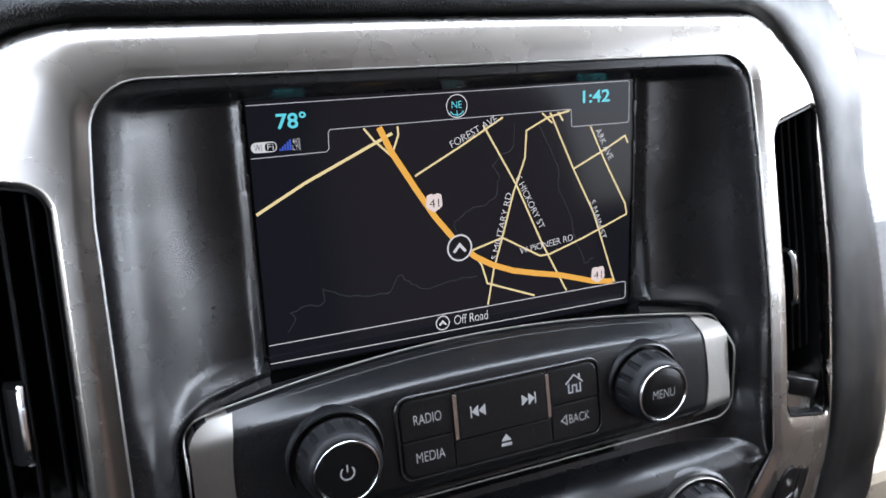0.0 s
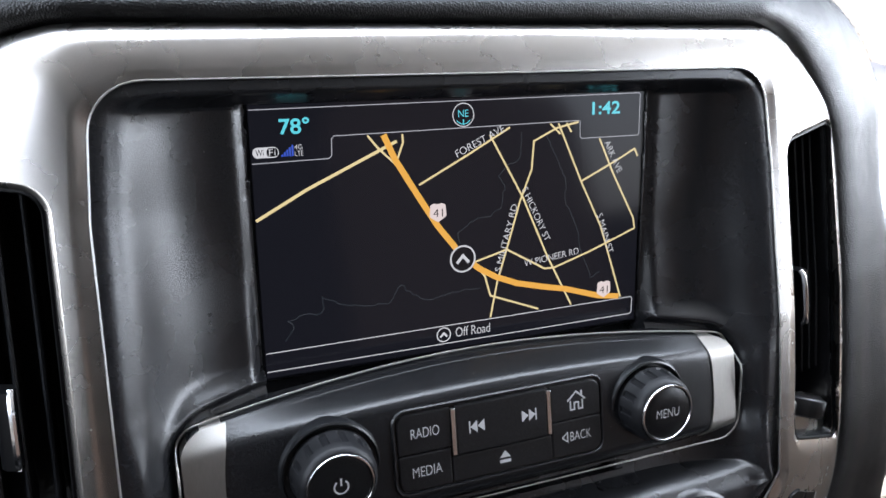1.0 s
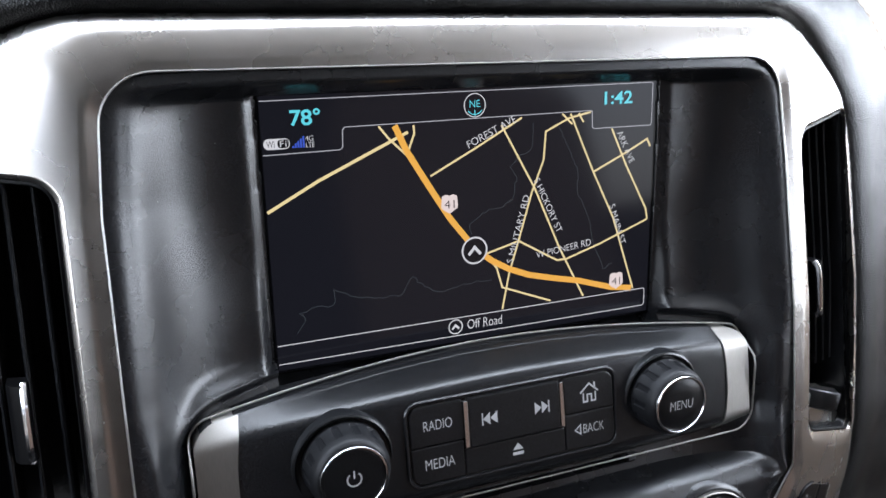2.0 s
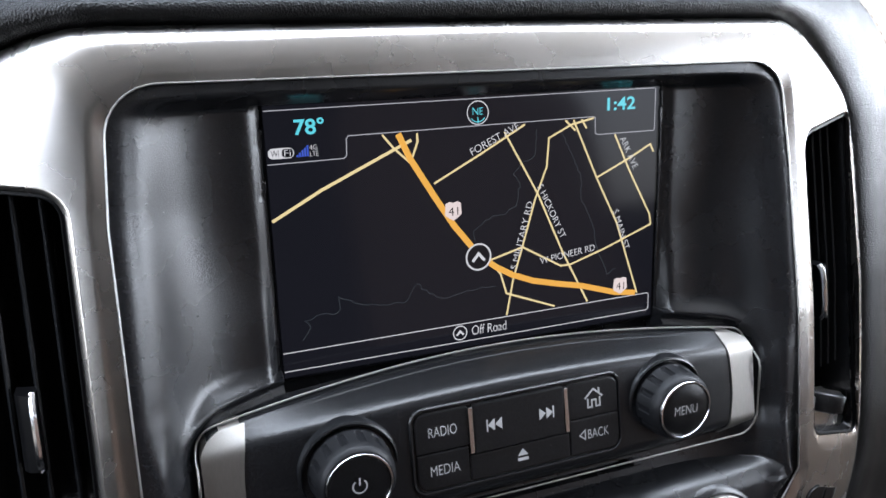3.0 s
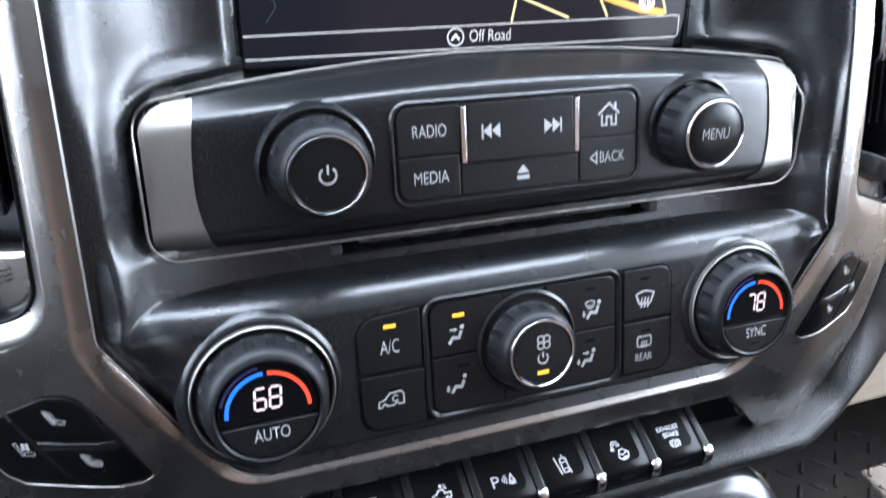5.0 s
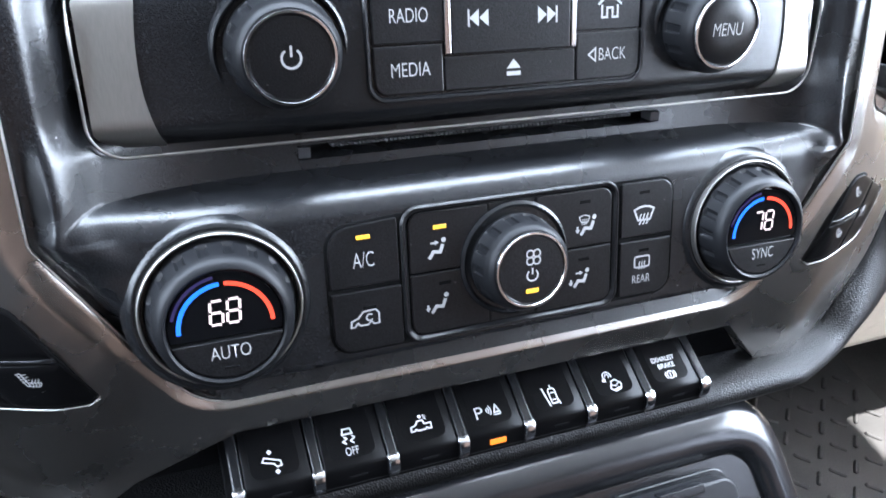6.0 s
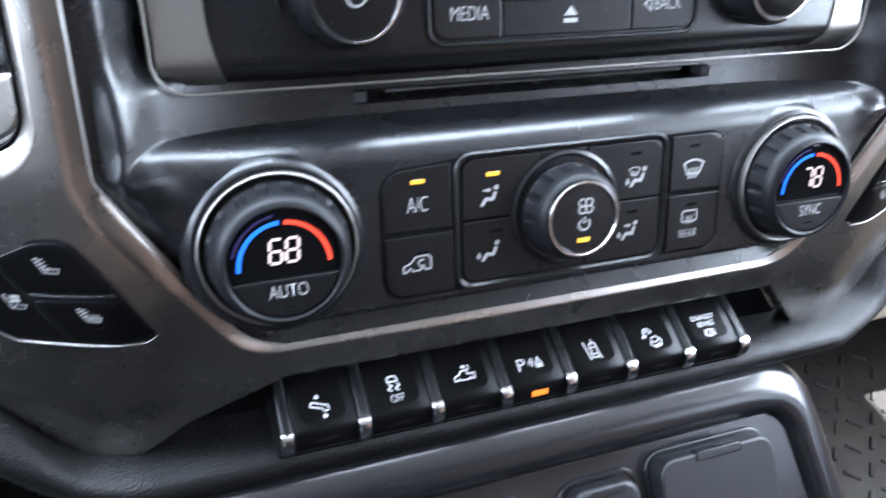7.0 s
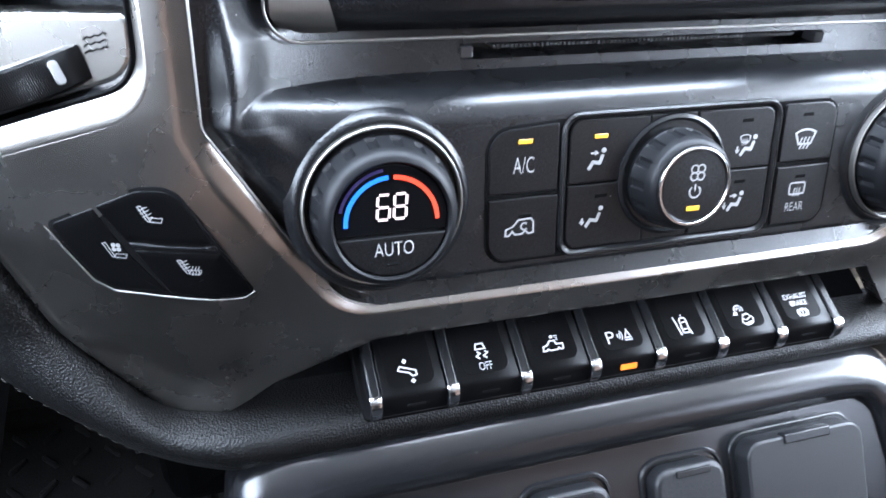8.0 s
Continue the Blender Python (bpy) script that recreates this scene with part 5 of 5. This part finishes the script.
    if side < 0:
        part("wheel_mark", Geo().plate(rect(-1.3, 1.3, -3.2, 3.2, 1.0), 2, -0.9, 0.4).move(tilt @ Matrix.Translation((-side * 14.0, -6.6, 0)) @ Matrix.Rotation(-side * radians(48), 4, "Z")), PRINT, w, "white mark")


vent(-1)
vent(1)


# ---- lower console ----
def console():
    th = thing("lower_console", "black lower console with a satin rounded frame and capped sockets", "car console", 0, -58, -256, -28)
    outer = rp([(-168, -170, 10), (170, -170, 10), (128, 26, 26), (-148, 26, 22)], 10)
    inner = rp([(-136, -170, 10), (150, -170, 10), (112, 2, 15), (-120, 2, 15)], 10)
    # rounded frame that bulges between outer and inner outline
    rings = []
    prof = ((0.0, 45), (0.0, 12), (0.05, 7), (0.14, 3.4), (0.28, 0.6), (0.44, -0.9), (0.60, -1.4), (0.76, -0.9), (0.88, 0.5), (0.96, 2.6), (1.0, 4.6), (1.0, 6.0))
    a, b = radial(outer, (0, -60), 360), radial(inner, (0, -60), 360)
    for f, y in prof:
        rings.append([(p[0] + (q[0] - p[0]) * f, y, p[1] + (q[1] - p[1]) * f) for p, q in zip(a, b)])
    part("frame", Geo().loft(rings), CONSOLE, th, "satin black rounded frame", 60)
    part("panel", Geo().plate(inner, 10, 4.5, 0.2), CONSOLE, th)
    # large socket cap with a hinge, and two smaller ones
    cap = part("socket_cap", Geo().plate(rp([(43, -52, 5), (98.5, -52, 5), (98.5, -4, 7), (43, -4, 7)], 6), 6, -5.2, 1.2, 4), CAP, th, "square flip cap")
    part("hinge", Geo().plate(rect(60, 82, -7.2, -3.2, 0.6), -2, -5.9, 0.6), BLACK_SMOOTH, cap)
    part("cap_foot", Geo().plate(rp([(40.6, -54.4, 6), (101, -54.4, 6), (101, -1.6, 8.5), (40.6, -1.6, 8.5)], 6), 6, 3.2, 0.8, 3), BLACK_SMOOTH, cap, "dark flange round the cap")
    for x, w in ((3.5, 31), (-47, 32), (-95, 32)):
        c = part("socket_cap", Geo().plate(rect(x, x + w, -52, -8, 7, 6), 6, -2.6, 2.2, 4), CAP, th, "rounded socket cap")
        part("cap_rim", Geo().bead([(px, 4.0, pz) for px, pz in rect(x - 2.2, x + w + 2.2, -54, -5.6, 8, 6)], 1.0, 6, closed=True), BLACK_SMOOTH, c)
        part("hinge", Geo().plate(rect(x + 9, x + w - 7, -12, -9.4, 0.5), -1, -3.2, 0.4), BLACK_SMOOTH, c)


console()


# ---- cabin that closes the place ----
def box(name, x0, x1, y0, y1, z0, z1, mat, label, category="", kind="structure", bev=8.0):
    """A block in the cabin's own frame, in metres."""
    g = Geo().plate(rect(x0 * 1000, x1 * 1000, z0 * 1000, z1 * 1000, bev, 3), y1 * 1000, y0 * 1000, bev, 2)
    return piece(name, g, mat, label, category, kind=kind, at=Matrix.Identity(4))


def sheet(name, pts, mat, label, category="", thick=0.01, at=None):
    """A flat panel through four points in metres, with thickness."""
    p = [Vector(v) * 1000 for v in pts]
    n = (p[1] - p[0]).cross(p[3] - p[0]).normalized() * thick * 1000
    g = Geo().loft([[tuple(v) for v in p], [tuple(v + n) for v in p]], True, True)
    return piece(name, g, mat, label, category, at=Matrix.Identity(4) if at is None else at)


FLOOR, SILL, ROOF = -0.02, 0.52, 1.18
box("floor", -0.86, 0.86, -1.7, 0.85, FLOOR - 0.06, FLOOR, CARPET, "dark grey carpeted cabin floor", "floor")
box("firewall", -0.86, 0.86, 0.80, 0.86, FLOOR, 0.58, VOID, "dark firewall behind the dashboard", "wall")
# unseen; kept dark and windowless so nothing bright is mirrored from behind
box("wall_rear", -0.86, 0.86, -1.72, -1.66, FLOOR, ROOF, CLOTH, "unseen dark rear wall kept whole to shut out light", "wall")
box("ceiling", -0.86, 0.86, -1.72, 0.0, ROOF, ROOF + 0.05, LINER, "grey cloth headliner", "ceiling")
for side, nm in ((-1, "door_1"), (1, "door_2")):
    a, b = sorted((side * 0.82, side * 0.88))
    # driver's door darkened: stands in for the shade the left silver mirrors
    box(nm, a, b, -1.7, 0.85, FLOOR, SILL, TRIM if side > 0 else DRIVER_DARK, "brown plastic door with the window above it" if side > 0 else "plastic door darkened to mirror dark, with the window above it", "car door")
    a, b = sorted((side * 0.80, side * 0.86))
    box("door_frame", a, b, -0.72, -0.62, SILL, ROOF + 0.01, LINER, "grey trimmed door pillar", "pillar")
    box("roof_rail", a, b, -1.7, 0.02, ROOF - 0.06, ROOF + 0.01, LINER, "grey trimmed roof rail", "rail")
    # unseen panels added to keep side light out of the rear cabin
    for y0, y1, z0, z1 in ((-1.7, -0.70, SILL, 0.665), (-1.7, -0.70, 1.095, ROOF), (-1.7, -1.585, 0.665, 1.095), (-0.775, -0.70, 0.665, 1.095)) if side > 0 else ((-1.7, -0.70, SILL, ROOF),):
        box("rear_blocker", a, b, y0, y1, z0, z1, CLOTH, "unseen dark panel added to block light behind the front door", "wall")
    s = side * 0.83
    sheet("windscreen_pillar", [(s - 0.04, -0.05, ROOF), (s + 0.04, -0.05, ROOF), (s + 0.04, 0.82, SILL - 0.02), (s - 0.04, 0.82, SILL - 0.02)], LINER, "grey windscreen pillar", "pillar", 0.04)
    # dashboard to both sides of the stack
    a, b = sorted((side * 0.262, side * 0.82))
    box("dash_side", a, b, 0.075, 0.80, 0.30, 0.565, GREYPAD, "pale grey grained plastic dashboard beside the stack", "dashboard", bev=30.0)
    # the driver's half is set darker than the beige one
    box("lower_dash", a, b, 0.01, 0.30, 0.24, 0.34, TAN if side > 0 else DRIVER_DARK, "beige plastic lower dashboard panel" if side > 0 else "darkened plastic lower dashboard panel", "dashboard", bev=12.0)
    # footwell front
    a, b = sorted((side * 0.16, side * 0.82))
    box("footwell_wall", a, b, 0.26, 0.32, FLOOR, 0.32, CARPET, "dark carpet at the front of the footwell", "wall")
box("dash_core", -0.255, 0.255, 0.065, 0.80, 0.42, 0.69, GREYPAD, "pale grey plastic hood of the dashboard behind the stack", "dashboard", bev=30.0)
box("lower_core", -0.20, 0.20, 0.085, 0.80, 0.05, 0.418, VOID, "black support of the lower console", "dashboard", bev=20.0)
# tunnel blackened, and an unseen block added, to darken what the surround mirrors
box("tunnel", -0.15, 0.15, -0.2, 0.3, FLOOR, 0.24, VOID, "floor tunnel blackened to darken the reflections", "floor")
box("console_block", -0.15, 0.15, -0.95, -0.21, FLOOR, 0.30, VOID, "unseen black console block added to darken the reflections", "car console", bev=25.0)


def floor_mat(side):
    g = Geo()
    x0, x1, y0, y1 = sorted((side * 170, side * 660))[0], sorted((side * 170, side * 660))[1], -420, 235
    g.plate([(x0, y0), (x1, y0), (x1, y1), (x0, y1)], 8, 0, 2)
    # raised chevron bars
    for i in range(18):
        for j in range(24):
            cx, cy = x0 + 20 + i * 26, y0 + 20 + j * 27
            a = 45 if (i + j) % 2 else -45
            bar = Geo().plate(rect(-9.5, 9.5, -2.6, 2.6, 2.2, 2), 1, -3.0, 1.4, 1)
            m = Matrix.Translation((cx, 0, cy)) @ Matrix.Rotation(radians(a), 4, "Y")
            bar.move(m)
            base = len(g.v)
            g.v += bar.v
            g.f += [tuple(base + k for k in f) for f in bar.f]
    at = Matrix.Translation((0, 0, FLOOR + 0.008)) @ pose(0, 0, 0, -90).to_4x4()
    ob = new("floor_mat", mesh_of("floor_mat", g, RUBBER_MAT))
    ob.matrix_basis = at
    tagged(ob, "dusty dark rubber floor mat with raised tread bars", "floor mat", "floor mats")


floor_mat(1)
floor_mat(-1)


def seat(side):
    th = thing("front_seat", "brown cloth front seat, its cushion blackened to mirror dark", "car seat", group="front seats", world=Matrix.Translation((side * 0.42, -0.64, FLOOR)))
    # cushion blackened so that the lower surround mirrors dark, as over a lap
    part("cushion", Geo().plate(rect(-250, 250, 120, 360, 60, 6), 330, -200, 50, 4), VOID, th)
    g = Geo().plate(rect(-240, 240, 0, 600, 80, 6), 70, -60, 45, 4)
    part("backrest", g.move(Matrix.Translation((0, -260, 330)) @ pose(0, 0, 0, 12).to_4x4()), SEAT, th)
    # the driver's headrest is darker than the passenger's
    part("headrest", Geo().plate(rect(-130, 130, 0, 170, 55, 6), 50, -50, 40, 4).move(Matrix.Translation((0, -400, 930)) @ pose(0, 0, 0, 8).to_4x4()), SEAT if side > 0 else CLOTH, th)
    part("base", Geo().plate(rect(-200, 200, 0, 140, 20), 250, -180, 10), VOID, th)


seat(-1)
seat(1)
earth = Geo().flat([(-2000000, -2000000), (2000000, -2000000), (2000000, 2000000), (-2000000, 2000000)], 0)
piece("ground", earth, GROUND, "sunlit grey asphalt ground outside", "ground", at=Matrix.Translation((0, 0, -0.75)) @ pose(0, 0, 0, -90).to_4x4())
